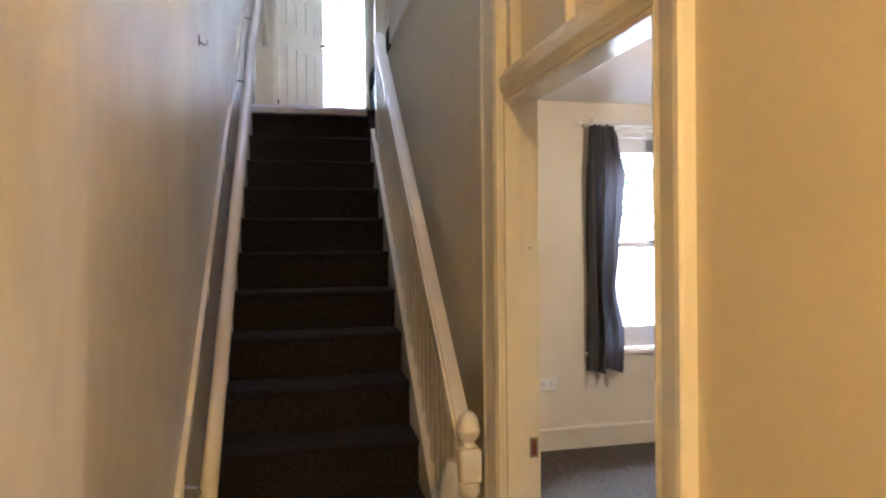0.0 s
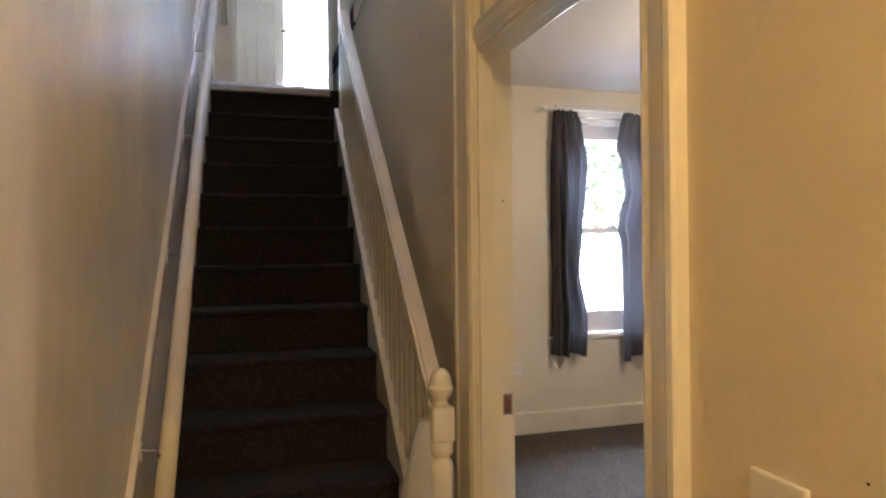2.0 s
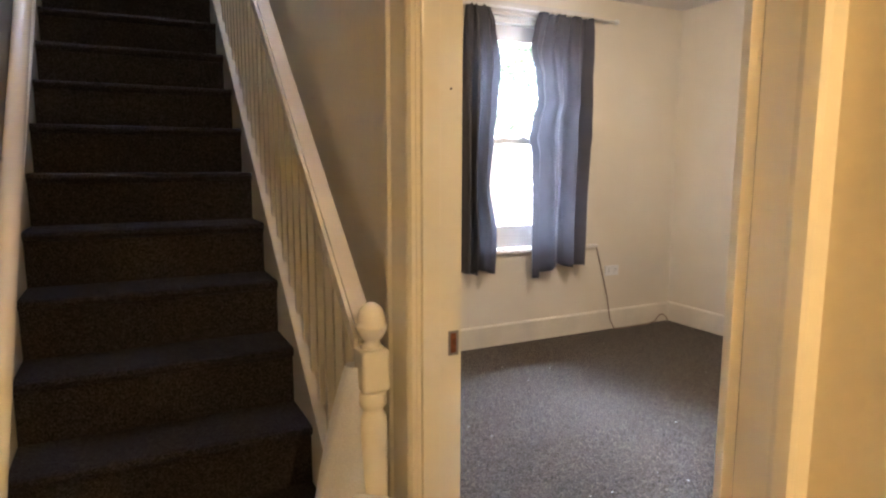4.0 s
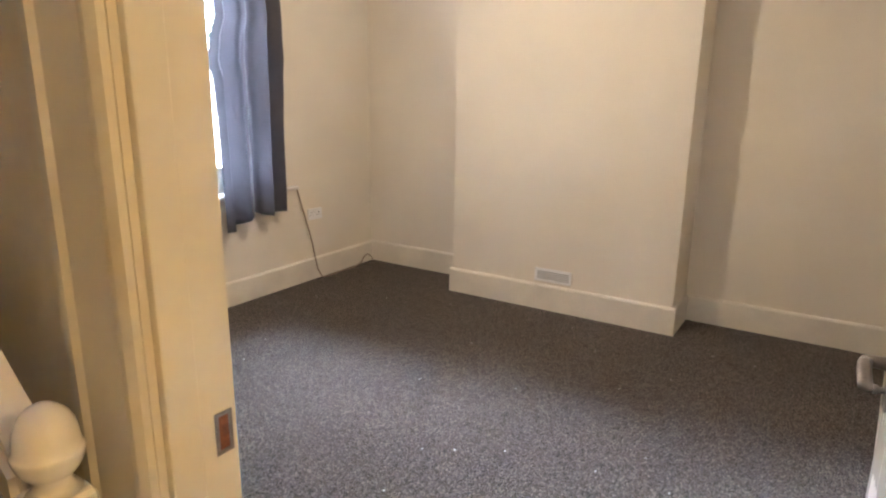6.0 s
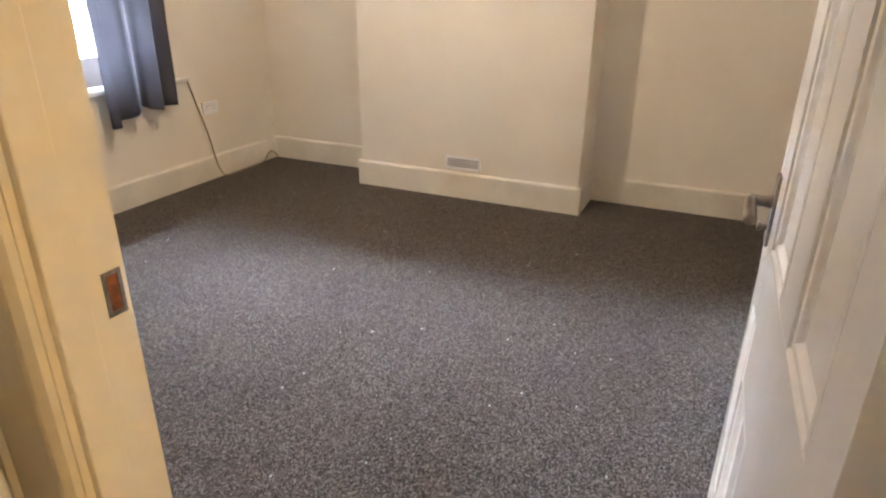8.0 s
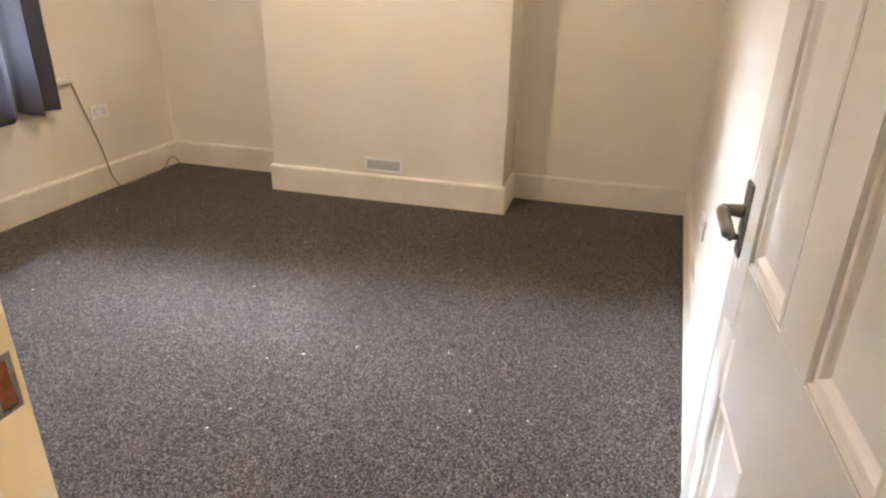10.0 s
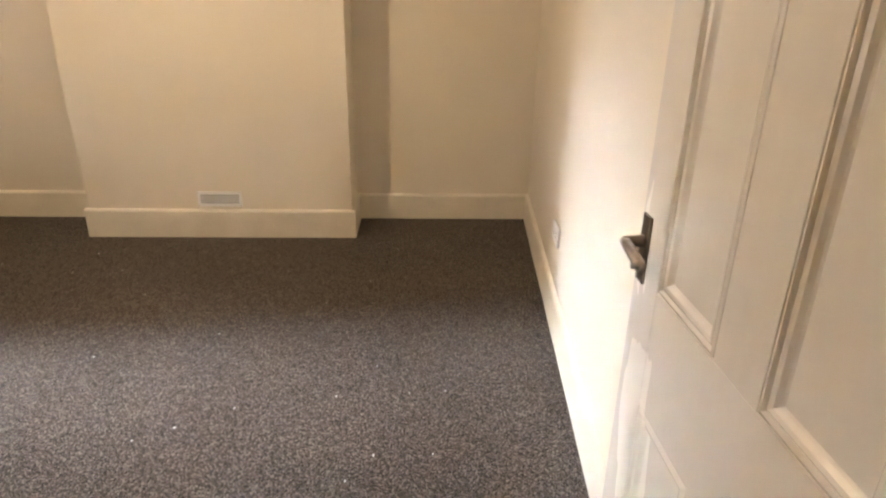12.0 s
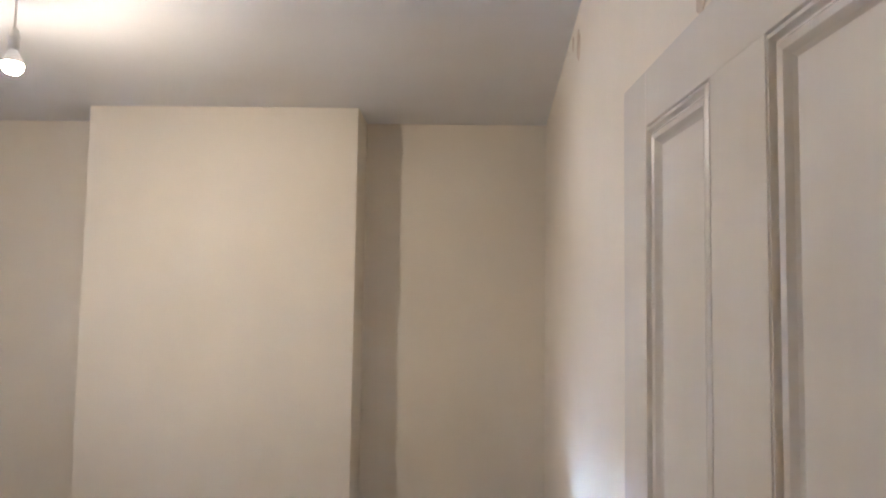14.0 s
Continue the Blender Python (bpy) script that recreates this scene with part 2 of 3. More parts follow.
# ---- plan ----
HX, RX = 0.93, 1.042           # the two faces of the wall between hall and room
LX = -0.03                     # hall's outer wall
EX = 4.60                      # room's far wall
SY, NY = 1.03, 4.70            # room's side walls
H = 2.66
DY0, DY1 = 1.19, 2.045        # doorway
TZ = 2.01                      # underside of the transom
CB = (4.25, 2.121, 3.660)       # chimney breast: face, sides
WX0, WX1, WZ0, WZ1 = 2.60, 3.56, 0.735, 2.46
RISE, GOING, STEPS, FIRST = 0.1925, 0.22, 13, 2.128
LAND = 2.56
UP = 5.4                       # ceiling over the stairwell


def structure(name, bm, material, label, category, smooth=False):
    return tagged(link(name, bm, material, smooth=smooth), label, category, kind="structure")


structure("floor", box(RX - 0.13, EX + 0.1, SY - 0.1, NY + 0.02, -0.2, 0.0), CARPET, "grey brown flecked carpet over the empty room's floor", "floor")
structure("floor_hall", box(LX - 0.1, HX - 0.003, -1.7, 5.7, -0.2, 0.0), STAIR_CARPET, "dark brown carpet on the hall floor", "floor")
structure("ceiling", box(RX - 0.05, EX + 0.15, SY - 0.15, NY + 0.3, H, H + 0.2), CEILING, "white painted plaster ceiling of the empty room", "ceiling")
structure("ceiling_hall", box(LX - 0.15, HX + 0.07, -1.75, 1.95, H, H + 0.2), CEILING, "white painted ceiling over the entrance hall", "ceiling")

structure("wall_hall_west", box(LX - 0.15, LX, -1.75, 5.7, 0, UP), SCUFFED, "scuffed cream painted wall beside the stairs", "wall")
structure("wall_hall_south", box(LX, HX, -1.75, -1.6, 0, H), HALL_WALL, "plain cream wall closing the hall", "wall")
structure("wall_hall_east", boxes((HX, RX, -1.75, DY0 - 0.03, 0, H), (HX, RX, DY1 + 0.03, 5.7, 0, 2.90), (HX, RX, DY0 - 0.03, DY1 + 0.03, 2.62, H)),
          HALL_WALL, "cream painted wall between hall and room", "wall")
structure("wall_north", boxes((RX, WX0, NY, NY + 0.3, 0, H), (WX1, EX + 0.15, NY, NY + 0.3, 0, H), (WX0, WX1, NY, NY + 0.3, 0, WZ0 - 0.03), (WX0, WX1, NY, NY + 0.3, WZ1, H)),
          WALL, "cream painted wall with a tall sash window", "wall")
structure("wall_east", box(EX, EX + 0.15, SY - 0.15, NY, 0, H), WALL, "cream painted wall behind the chimney breast", "wall")
def south(x):
    """The side wall runs out of square; behind the open door it turns back to the frame."""
    return 1.014 + 0.0692 * (EX - x) if x > 2.0 else 1.194 - 0.036 * (2.0 - x)


structure("wall_south", prism([(RX, 0.85), (EX, 0.85), (EX, south(EX)), (2.0, south(2.0)), (RX + 0.004, south(RX))], "z", 0, H), WALL, "cream painted wall behind the open door", "wall")
structure("chimney_breast", box(CB[0], EX, CB[1], CB[2], 0, H, 0.004), WALL, "cream painted chimney breast, closed up, with a low vent", "chimney breast")
# the room's side of the dividing wall, a skim of paint 4 mm thick
structure("wall_west", boxes((RX, RX + 0.004, DY1 + 0.03, NY, 0, H), (RX, RX + 0.004, DY0 - 0.03, DY1 + 0.03, 2.62, H)),
          WALL, "cream painted wall round the doorway", "wall")

# upstairs: landing, doorway wall and the room beyond
structure("floor_landing", box(LX, HX, FIRST + 12 * GOING + 0.03, 5.7, 2.3, LAND), STAIR_CARPET, "dark carpet on the stair landing", "floor")
structure("wall_landing", boxes((LX - 0.15, 0.11, 5.7, 5.85, LAND, UP), (0.93, 2.2, 5.7, 5.85, LAND, UP), (LX - 0.15, 2.2, 5.7, 5.85, -0.2, LAND - 0.01), (0.11, 0.93, 5.7, 5.85, 4.6, UP)), HALL_WALL, "pale wall round the doorway above the stairs", "wall")
RL = (0.20, 1.20, 3.5, 5.1)    # roof light over the stairwell, at the top of an added baffle shaft
RT = UP + 1.35
structure("ceiling_landing", boxes((LX - 0.15, 2.2, 1.80, RL[2], UP, UP + 0.15), (LX - 0.15, 2.2, RL[3], 5.85, UP, UP + 0.15), (LX - 0.15, RL[0], RL[2], RL[3], UP, UP + 0.15), (RL[1], 2.2, RL[2], RL[3], UP, UP + 0.15)), CEILING, "white ceiling high over the stairwell", "ceiling")
# unseen shaft walls, added so the backdrop's glow misses the stair wall
structure("wall_roof_baffle", boxes((RL[0] - 0.1, RL[0], RL[2] - 0.1, RL[3] + 0.1, UP + 0.15, RT), (RL[1], RL[1] + 0.1, RL[2] - 0.1, RL[3] + 0.1, UP + 0.15, RT), (RL[0], RL[1], RL[2] - 0.1, RL[2], UP + 0.15, RT), (RL[0], RL[1], RL[3], RL[3] + 0.1, UP + 0.15, RT)), CEILING, "unseen white baffle walls added below the roof light to cut off low light", "wall")
structure("wall_stairwell_south", box(LX - 0.15, 2.2, 1.80, 1.95, H + 0.2, UP), HALL_WALL, "pale wall closing the stairwell above the hall", "wall")
structure("floor_upper", box(RX - 0.12, 2.2, 1.95, 5.7, 2.92, 3.05), STAIR_CARPET, "carpeted floor of the upper landing", "floor")
structure("wall_upper_east", box(2.05, 2.2, 1.95, 5.7, 3.05, UP), HALL_WALL, "pale wall of the upper landing", "wall")
structure("floor_back_room", box(-0.75, 2.0, 5.852, 8.75, 2.2, 2.55), STAIR_CARPET, "carpet of the upstairs back room", "floor")
structure("ceiling_back_room", box(-0.75, 2.0, 5.85, 8.75, 5.1, 5.25), CEILING, "white ceiling of the upstairs back room", "ceiling")
BW = (0.42, 1.30, 3.1, 4.83)
structure("wall_back_room_north", boxes((-0.75, BW[0], 8.6, 8.75, 2.55, 5.1), (BW[1], 2.0, 8.6, 8.75, 2.55, 5.1), (BW[0], BW[1], 8.6, 8.75, 2.55, BW[2]), (BW[0], BW[1], 8.6, 8.75, BW[3], 5.1)),
          CEILING, "white wall with a bright window upstairs", "wall")
structure("wall_back_room_west", box(-0.75, -0.6, 5.85, 8.6, 2.55, 5.1), CEILING, "white wall of the upstairs back room", "wall")
structure("wall_back_room_east", box(1.85, 2.0, 5.85, 8.6, 2.55, 5.1), CEILING, "white wall of the upstairs back room", "wall")


# skirting boards with a rounded top edge
def skirting(name, a, b, height=0.17, thick=0.020, label="cream painted skirting board along the wall"):
    """From a to b along a wall; the board stands to the left of that line."""
    a, b = Vector((*a, 0)), Vector((*b, 0))
    d = (b - a).normalized()
    s = Vector((-d.y, d.x, 0))
    bm = bmesh.new()
    prof = [(0, 0), (thick, 0), (thick, height - 0.012), (thick - 0.005, height - 0.003), (thick - 0.012, height), (0, height)]
    n = max(2, int((b - a).length / 0.12))
    rings = []
    for i in range(n + 1):
        p = a + (b - a) * i / n
        wob = 0.0018 * noise.noise(p * 3.1)
        rings.append([bm.verts.new(p + s * (u + (wob if u > 0 else 0)) + Vector((0, 0, v + (wob if v > 0.05 else 0)))) for u, v in prof])
    for p, q in zip(rings, rings[1:]):
        for k in range(len(prof)):
            bm.faces.new((p[k], p[(k + 1) % len(prof)], q[(k + 1) % len(prof)], q[k]))
    bm.faces.new(rings[0])
    bm.faces.new(rings[-1][::-1])
    return tagged(link(name, bm, SKIRT_PAINT), label, "skirting board", kind="structure")


T = 0.020
skirting("baseboard_north", (EX, NY), (RX + 0.004, NY), 0.165)
skirting("baseboard_alcove_north", (EX, CB[2]), (EX, NY - T))
skirting("baseboard_chimney_north", (CB[0], CB[2]), (EX - T, CB[2]), 0.172)
skirting("baseboard_chimney", (CB[0], CB[1] - T), (CB[0], CB[2] + T), 0.172, label="cream skirting board with a greyish scuff round the chimney breast")
skirting("baseboard_chimney_south", (EX - T, CB[1]), (CB[0], CB[1]), 0.172)
skirting("baseboard_alcove_south", (EX, south(EX) + T), (EX, CB[1]), 0.165, label="cream skirting board with an open joint in the alcove")
skirting("baseboard_south", (1.98, south(2.0)), (EX, south(EX)), 0.172)
skirting("baseboard_west", (RX + 0.004, NY - T), (RX + 0.004, DY1 + 0.05), 0.165)

# ---- doorway between hall and room ----
doorway = thing("door_frame", "cream gloss painted door frame with boarded-up fanlight", "door frame", kind="structure")
part("lining_latch_side", boxes((HX - 0.002, RX + 0.006, DY1, DY1 + 0.03, 0, 2.62)), GLOSS, doorway)
part("lining_hinge_side", boxes((HX - 0.002, RX + 0.006, DY0 - 0.03, DY0, 0, 2.62)), GLOSS, doorway)
part("head", box(HX - 0.002, RX + 0.006, DY0, DY1, 2.59, 2.62), GLOSS, doorway)
SAG = 0.028                    # the old transom hangs lower at the hinge side


def sagging(bm):
    for v in bm.verts:
        v.co.z -= SAG * (DY1 - v.co.y) / (DY1 - DY0)
    return bm


part("transom", sagging(box(HX + 0.006, RX + 0.004, DY0, DY1, TZ, TZ + 0.085, 0.008)), GLOSS, doorway)
part("transom_moulding", sagging(prism([(HX - 0.003, TZ + 0.03), (HX + 0.004, TZ + 0.015), (HX + 0.008, TZ + 0.075), (HX - 0.003, TZ + 0.06)], "y", DY0 + 0.001, DY1 - 0.001)), GLOSS, doorway)
part("door_stop", box(HX + 0.008, HX + 0.055, DY1 - 0.014, DY1, 0, TZ - 0.001, 0.003), GLOSS, doorway)
part("door_stop", box(HX + 0.008, HX + 0.055, DY0, DY0 + 0.014, 0, TZ - SAG - 0.001, 0.003), GLOSS, doorway)
part("door_stop", sagging(box(HX + 0.010, HX + 0.055, DY0 + 0.014, DY1 - 0.014, TZ - 0.014, TZ, 0.003)), GLOSS, doorway)
part("fanlight_panel", box(HX + 0.055, HX + 0.068, DY0, DY1, TZ + 0.05, 2.59), GLOSS, doorway, "boarded-up fanlight panel")
mid = (DY0 + DY1) / 2 + 0.02
part("fanlight_bar", box(HX + 0.028, HX + 0.055, mid - 0.011, mid + 0.011, TZ + 0.06, 2.59, 0.004), GLOSS, doorway)
for y0, y1 in ((DY1 - 0.04, DY1), (DY0, DY0 + 0.04)):
    part("fanlight_stile", box(HX + 0.02, HX + 0.055, y0, y1, TZ + 0.055, 2.589, 0.004), GLOSS, doorway)


def architrave(y_in, y_out, face=-1, x=HX):
    """Flat board with a stepped bead along the opening's edge."""
    s = 1 if y_out > y_in else -1
    w = abs(y_out - y_in)
    prof = [(0.004, 0), (0.004, 0.012), (0.018, 0.018), (0.026, 0.010), (0.032, 0.016), (w - 0.03, 0.022), (w - 0.02, 0.028), (w - 0.004, 0.028), (w, 0.022), (w, 0)]
    return prism([(x + face * d, y_in + s * u) for u, d in prof], "z", 0.001, 2.655)


part("architrave", architrave(DY1, DY1 + 0.135), GLOSS, doorway)
part("architrave", architrave(DY0, DY0 - 0.105), GLOSS, doorway)
# latch keep let into the jamb
keep = part("strike_plate", moulding(1.012, 1.040, 0.917, 0.979, DY1 - 0.0015, [(0, 0.0), (0.0, -0.001), (0.006, -0.001), (0.006, 0.001)]), CHROME, doorway, "tarnished metal latch keep")
part("latch_hole", box(1.017, 1.035, DY1 - 0.0012, DY1 - 0.0004, 0.922, 0.974), RUST, keep, "rusty recess of the keep")
for z in (0.920, 0.976):
    part("screw", lathe([(0.0028, -0.0008), (0.0022, 0.0006)], 10, at=(0, 0, 0)), CHROME, keep).matrix_basis = pose(1.026, DY1 - 0.003, z, 90, 0, 0)

# ---- the panelled door, standing open ----
LW, LT, LH = 0.838, 0.042, 2.005


def panelled_door():
    """Four-panel door: local x from the hinge to the latch side, y through its thickness (hall face at y = 0, facing +y), z up."""
    d = thing("door_1", "off-white four-panel door standing open against the side wall", "door", kind="structure")
    xs = [0.0, 0.115, 0.352, 0.482, 0.718, LW]
    zs = [0.008, 0.20, 0.600, 0.858, 1.914, LH]
    for k, (a, b) in enumerate(((xs[0], xs[1]), (xs[4], xs[5]))):
        part("stile", box(a, b, -LT, 0, zs[0], zs[5], 0.002), DOOR_PAINT, d)
    for a, b in ((zs[0], zs[1]), (zs[2], zs[3]), (zs[4], zs[5])):
        part("rail", box(xs[1], xs[4], -LT + 0.0005, -0.0005, a, b), DOOR_PAINT, d)
    for a, b in ((zs[1], zs[2]), (zs[3], zs[4])):
        part("muntin", box(xs[2], xs[3], -LT + 0.0008, -0.0008, a, b), DOOR_PAINT, d)
    prof = [(0, -0.001), (0.001, -0.006), (0.004, -0.001), (0.010, 0.001), (0.013, -0.006), (0.015, -0.006), (0.020, -0.002), (0.027, -0.004), (0.033, -0.010), (0.038, -0.0135)]
    for a, b in ((xs[1], xs[2]), (xs[3], xs[4])):
        for u, v in ((zs[1], zs[2]), (zs[3], zs[4])):
            p = part("panel", box(a, b, -LT + 0.013, -0.013, u, v), DOOR_PAINT, d)
            part("moulding", moulding(a, b, u, v, 0, prof), DOOR_PAINT, p)
            part("moulding", moulding(a, b, u, v, -LT, [(i, -h) for i, h in prof]), DOOR_PAINT, p)
    for side in (1, -1):
        f = 0 if side > 0 else -LT
        hx = LW - 0.034
        plate = part("handle_plate", prism([(hx - 0.02, 0.845), (hx + 0.02, 0.845), (hx + 0.02, 0.987), (hx - 0.02, 0.987)], "y", f, f + side * 0.006, 0.0015), CHROME, d, "aged chrome lever handle plate")
        part("spindle_rose", lathe([(0.013, 0), (0.013, 0.008), (0.012, 0.012), (0.011, 0.040)], 16), CHROME, plate, smooth=True).matrix_basis = pose(hx, f + side * 0.006, 0.932, -90 * side, 0, 0)
        lever = tube([(hx, f + side * 0.042, 0.932), (hx - 0.02, f + side * 0.046, 0.933), (hx - 0.05, f + side * 0.047, 0.930), (hx - 0.09, f + side * 0.046, 0.922), (hx - 0.10, f + side * 0.046, 0.920)], 0.012, 12, squash=0.8)
        part("lever", lever, CHROME, plate, "aged chrome lever", True)
        part("keyhole_knob", lathe([(0.006, 0), (0.006, 0.01), (0.009, 0.012), (0.009, 0.018)], 12), CHROME, plate, smooth=True).matrix_basis = pose(hx, f + side * 0.006, 0.880, -90 * side, 0, 0)
        for z in (0.853, 0.979):
            part("screw", lathe([(0.0032, 0), (0.0025, 0.0012)], 10), CHROME, plate).matrix_basis = pose(hx, f + side * 0.006, z, -90 * side, 0, 0)
    for z in (0.25, 1.0, 1.72):
        part("hinge", tube([(-0.004, -LT - 0.003, z - 0.045), (-0.004, -LT - 0.003, z + 0.045)], 0.006, 10), CHROME, d)
    return d


leaf = panelled_door()
leaf.matrix_basis = pose(RX + 0.014, DY0 + LT + 0.004, 0, 0, 0, 1.4)


# ---- staircase ----
def nose(y):
    return RISE + (y - FIRST) / GOING * RISE


SX0, SX1 = 0.005, 0.80
stairs = thing("staircase", "steep straight staircase with dark brown fitted carpet and white strings", "staircase", at=(0, FIRST, 0))
for k in range(STEPS - 1 + 1):
    y0, z1 = k * GOING, (k + 1) * RISE
    deep = y0 + GOING + 0.03
    prof = [(y0, z1 - RISE if k else 0.0), (y0, z1 - 0.035), (y0 - 0.016, z1 - 0.028), (y0 - 0.022, z1 - 0.015), (y0 - 0.017, z1 - 0.004), (y0 - 0.004, z1), (deep, z1), (deep, z1 - RISE - (0.05 if k else 0)), (y0 + 0.02, z1 - RISE - (0.05 if k else 0))]
    step = part("step", prism(prof if k else prof[:-2] + [(deep, 0.0)], "x", SX0, SX1), STAIR_CARPET, stairs)
top_y = 12 * GOING
part("landing_nosing", prism([(top_y - 0.03, 13 * RISE + 0.002), (top_y + 0.03, 13 * RISE + 0.002), (top_y + 0.03, LAND), (top_y - 0.03, LAND), (top_y - 0.038, LAND - 0.02)], "x", SX0, SX1), GREY_PLASTIC, stairs, "worn pale nosing strip")
# strings: one on the wall, one under the balusters
run = 12 * GOING


def string(x0, x1, over, under, name, start=-0.07, end=0.25):
    m = RISE / GOING
    return part(name, prism([(start, 0.0), (start, nose(FIRST + start) + over), (run + end, nose(FIRST + run + end) + over), (run + end, nose(FIRST + run + end) - under), (0.24, 0.0)], "x", x0, x1, 0.003), GLOSS, stairs)


string(LX + 0.002, SX0, 0.05, 0.24, "wall_string")
string(SX1, SX1 + 0.035, 0.09, 0.27, "outer_string", -0.02, -0.25)
cap0, cap1 = FIRST + 0.0, FIRST + run - 0.35

# newel post
NX, NYY = 0.833, 2.10
newel = thing("newel_post", "cream painted turned newel post with an acorn finial", "newel post", at=(NX, NYY, 0))
part("base_block", box(-0.036, 0.036, -0.036, 0.036, 0, 0.30, 0.004), GLOSS, newel)
part("shaft", lathe([(0.034, 0.30), (0.036, 0.31), (0.030, 0.325), (0.027, 0.34), (0.031, 0.37), (0.035, 0.45), (0.036, 0.55), (0.036, 0.68), (0.037, 0.74), (0.035, 0.775), (0.026, 0.79), (0.026, 0.797), (0.034, 0.806), (0.036, 0.815), (0.035, 0.836), (0.033, 0.842)], 28), GLOSS, newel, smooth=True)
part("block", box(-0.035, 0.035, -0.035, 0.035, 0.842, 0.948, 0.013, segs=3), GLOSS, newel)
part("acorn_finial", lathe([(0.030, 0.948), (0.022, 0.955), (0.019, 0.966), (0.028, 0.975), (0.034, 0.984), (0.0375, 0.996), (0.0385, 1.001), (0.0375, 1.004), (0.0345, 1.006), (0.0345, 1.016), (0.032, 1.030), (0.026, 1.044), (0.017, 1.053), (0.008, 1.058), (0.002, 1.059)], 28), GLOSS, newel, smooth=True)

# balustrade up the open side
balustrade = thing("balustrade", "cream painted sloping handrail with slim square balusters", "balustrade", at=(NX, 0, 0))
RS, RZ = 0.92, 0.90
rail_y0, rail_y1 = NYY + 0.03, 4.30


def rail_z(y):
    return RZ + (y - NYY) * RS


part("handrail", prism([(rail_y0, rail_z(rail_y0) - 0.035), (rail_y1, rail_z(rail_y1) - 0.035), (rail_y1, rail_z(rail_y1) + 0.04), (rail_y0, rail_z(rail_y0) + 0.04)], "x", -0.03, 0.03, 0.010), GLOSS, balustrade)
n_bal = 24
for i in range(n_bal):
    y = rail_y0 + 0.07 + i * 0.088
    z0, z1 = nose(y) + 0.092, rail_z(y) - 0.025
    part("baluster", prism([(y - 0.010, z0 - 0.012), (y + 0.010, z0 + 0.006), (y + 0.010, z1 + 0.006), (y - 0.010, z1 - 0.012)], "x", -0.010, 0.010), GLOSS, balustrade)

top_newel = thing("newel_post", "dark square newel post at the head of the stairs", "newel post", at=(0.86, 4.42, 0))
part("post", box(-0.035, 0.035, -0.035, 0.035, 2.16, 3.95, 0.005), GLOSS, top_newel)
part("cap", lathe([(0.05, 3.95), (0.05, 3.97), (0.03, 4.0), (0.035, 4.03), (0.01, 4.06)], 16), GLOSS, top_newel, smooth=True)

# gallery of the upper floor over the stairs
gallery = thing("gallery_balustrade", "white fascia and balusters along the upper landing edge", "balustrade", at=(HX, 0, 0))
part("fascia", box(-0.02, 0.03, 1.96, 4.33, 2.895, 3.14, 0.004), GLOSS, gallery)
part("base_rail", box(-0.035, 0.03, 1.96, 4.33, 3.141, 3.18, 0.004), GLOSS, gallery)
for i in range(18):
    part("baluster", box(-0.012, 0.012, 2.1 + i * 0.125, 2.124 + i * 0.125, 3.18, 3.92), GLOSS, gallery)
part("handrail", box(-0.03, 0.03, 1.96, 4.38, 3.92, 3.98, 0.012), GLOSS, gallery)

# wall-mounted handrail on its batten
wall_rail = thing("wall_handrail", "round cream handrail on metal brackets from a wall batten", "handrail", at=(LX, 0, 0))


def batten_z(y):
    return 0.765 + (y - 2.1) * 0.985


def rail_at(y):
    return 0.756 + (min(y, 4.2) - 2.138) * 1.02 + max(0, y - 4.2) * 0.755


part("batten", prism([(2.06, batten_z(2.06) - 0.032), (4.55, batten_z(4.55) - 0.032), (4.55, batten_z(4.55) + 0.032), (2.06, batten_z(2.06) + 0.032)], "x", 0.001, 0.020, 0.003), GLOSS, wall_rail)
part("rail", tube([(0.088, 2.12 + i * 0.297, rail_at(2.12 + i * 0.297)) for i in range(11)] + [(0.094, 5.13, 3.47), (0.10, 5.2, 3.30), (0.105, 5.26, 3.12)], 0.026, 16), GLOSS, wall_rail, smooth=True)
for y in (2.20, 2.75, 3.30, 3.85, 4.40):
    z = batten_z(y)
    arm = part("bracket", tube([(0.018, y, z), (0.06, y, z - 0.004), (0.088, y, rail_at(y) - 0.015)], 0.005, 8), CHROME, wall_rail)
    part("bracket_plate", box(0.019, 0.024, y - 0.012, y + 0.012, z - 0.028, z + 0.022, 0.002), GLOSS, arm)
skirting("baseboard_hall_west", (LX, 2.05), (LX, -1.6), 0.17)

# ---- hall details ----
switch = thing("light_switch", "white plastic two-gang light switch on the hall wall", "light switch", at=(HX, 0.915, 1.087))
plate = part("plate", box(-0.010, -0.0005, -0.044, 0.044, -0.044, 0.044, 0.004), AGED_PLASTIC, switch)
for dy in (-0.011, 0.011):
    part("rocker", prism([(-0.010, -0.012), (-0.0165, -0.012), (-0.0115, 0.012), (-0.010, 0.012)], "y", dy - 0.007, dy + 0.007, 0.001), AGED_PLASTIC, plate)
for dy in (-0.030, 0.030):
    part("screw", lathe([(0.003, 0), (0.0024, 0.0012)], 10), CHROME, plate).matrix_basis = pose(-0.0095, dy, 0.0, 0, -90, 0)


def wall_mark(name, label, at, r, material=BLACK, squash=1.0, axis="x"):
    """A nail or filled hole standing slightly proud of the wall."""
    t = thing(name, label, "nail", at=at, turn=(0, -90, 0) if axis == "x" else (90, 0, 0))
    part("head", lathe([(r, 0), (r * 0.9, 0.0015), (r * 0.4, 0.0022)], 10), material, t)
    return t


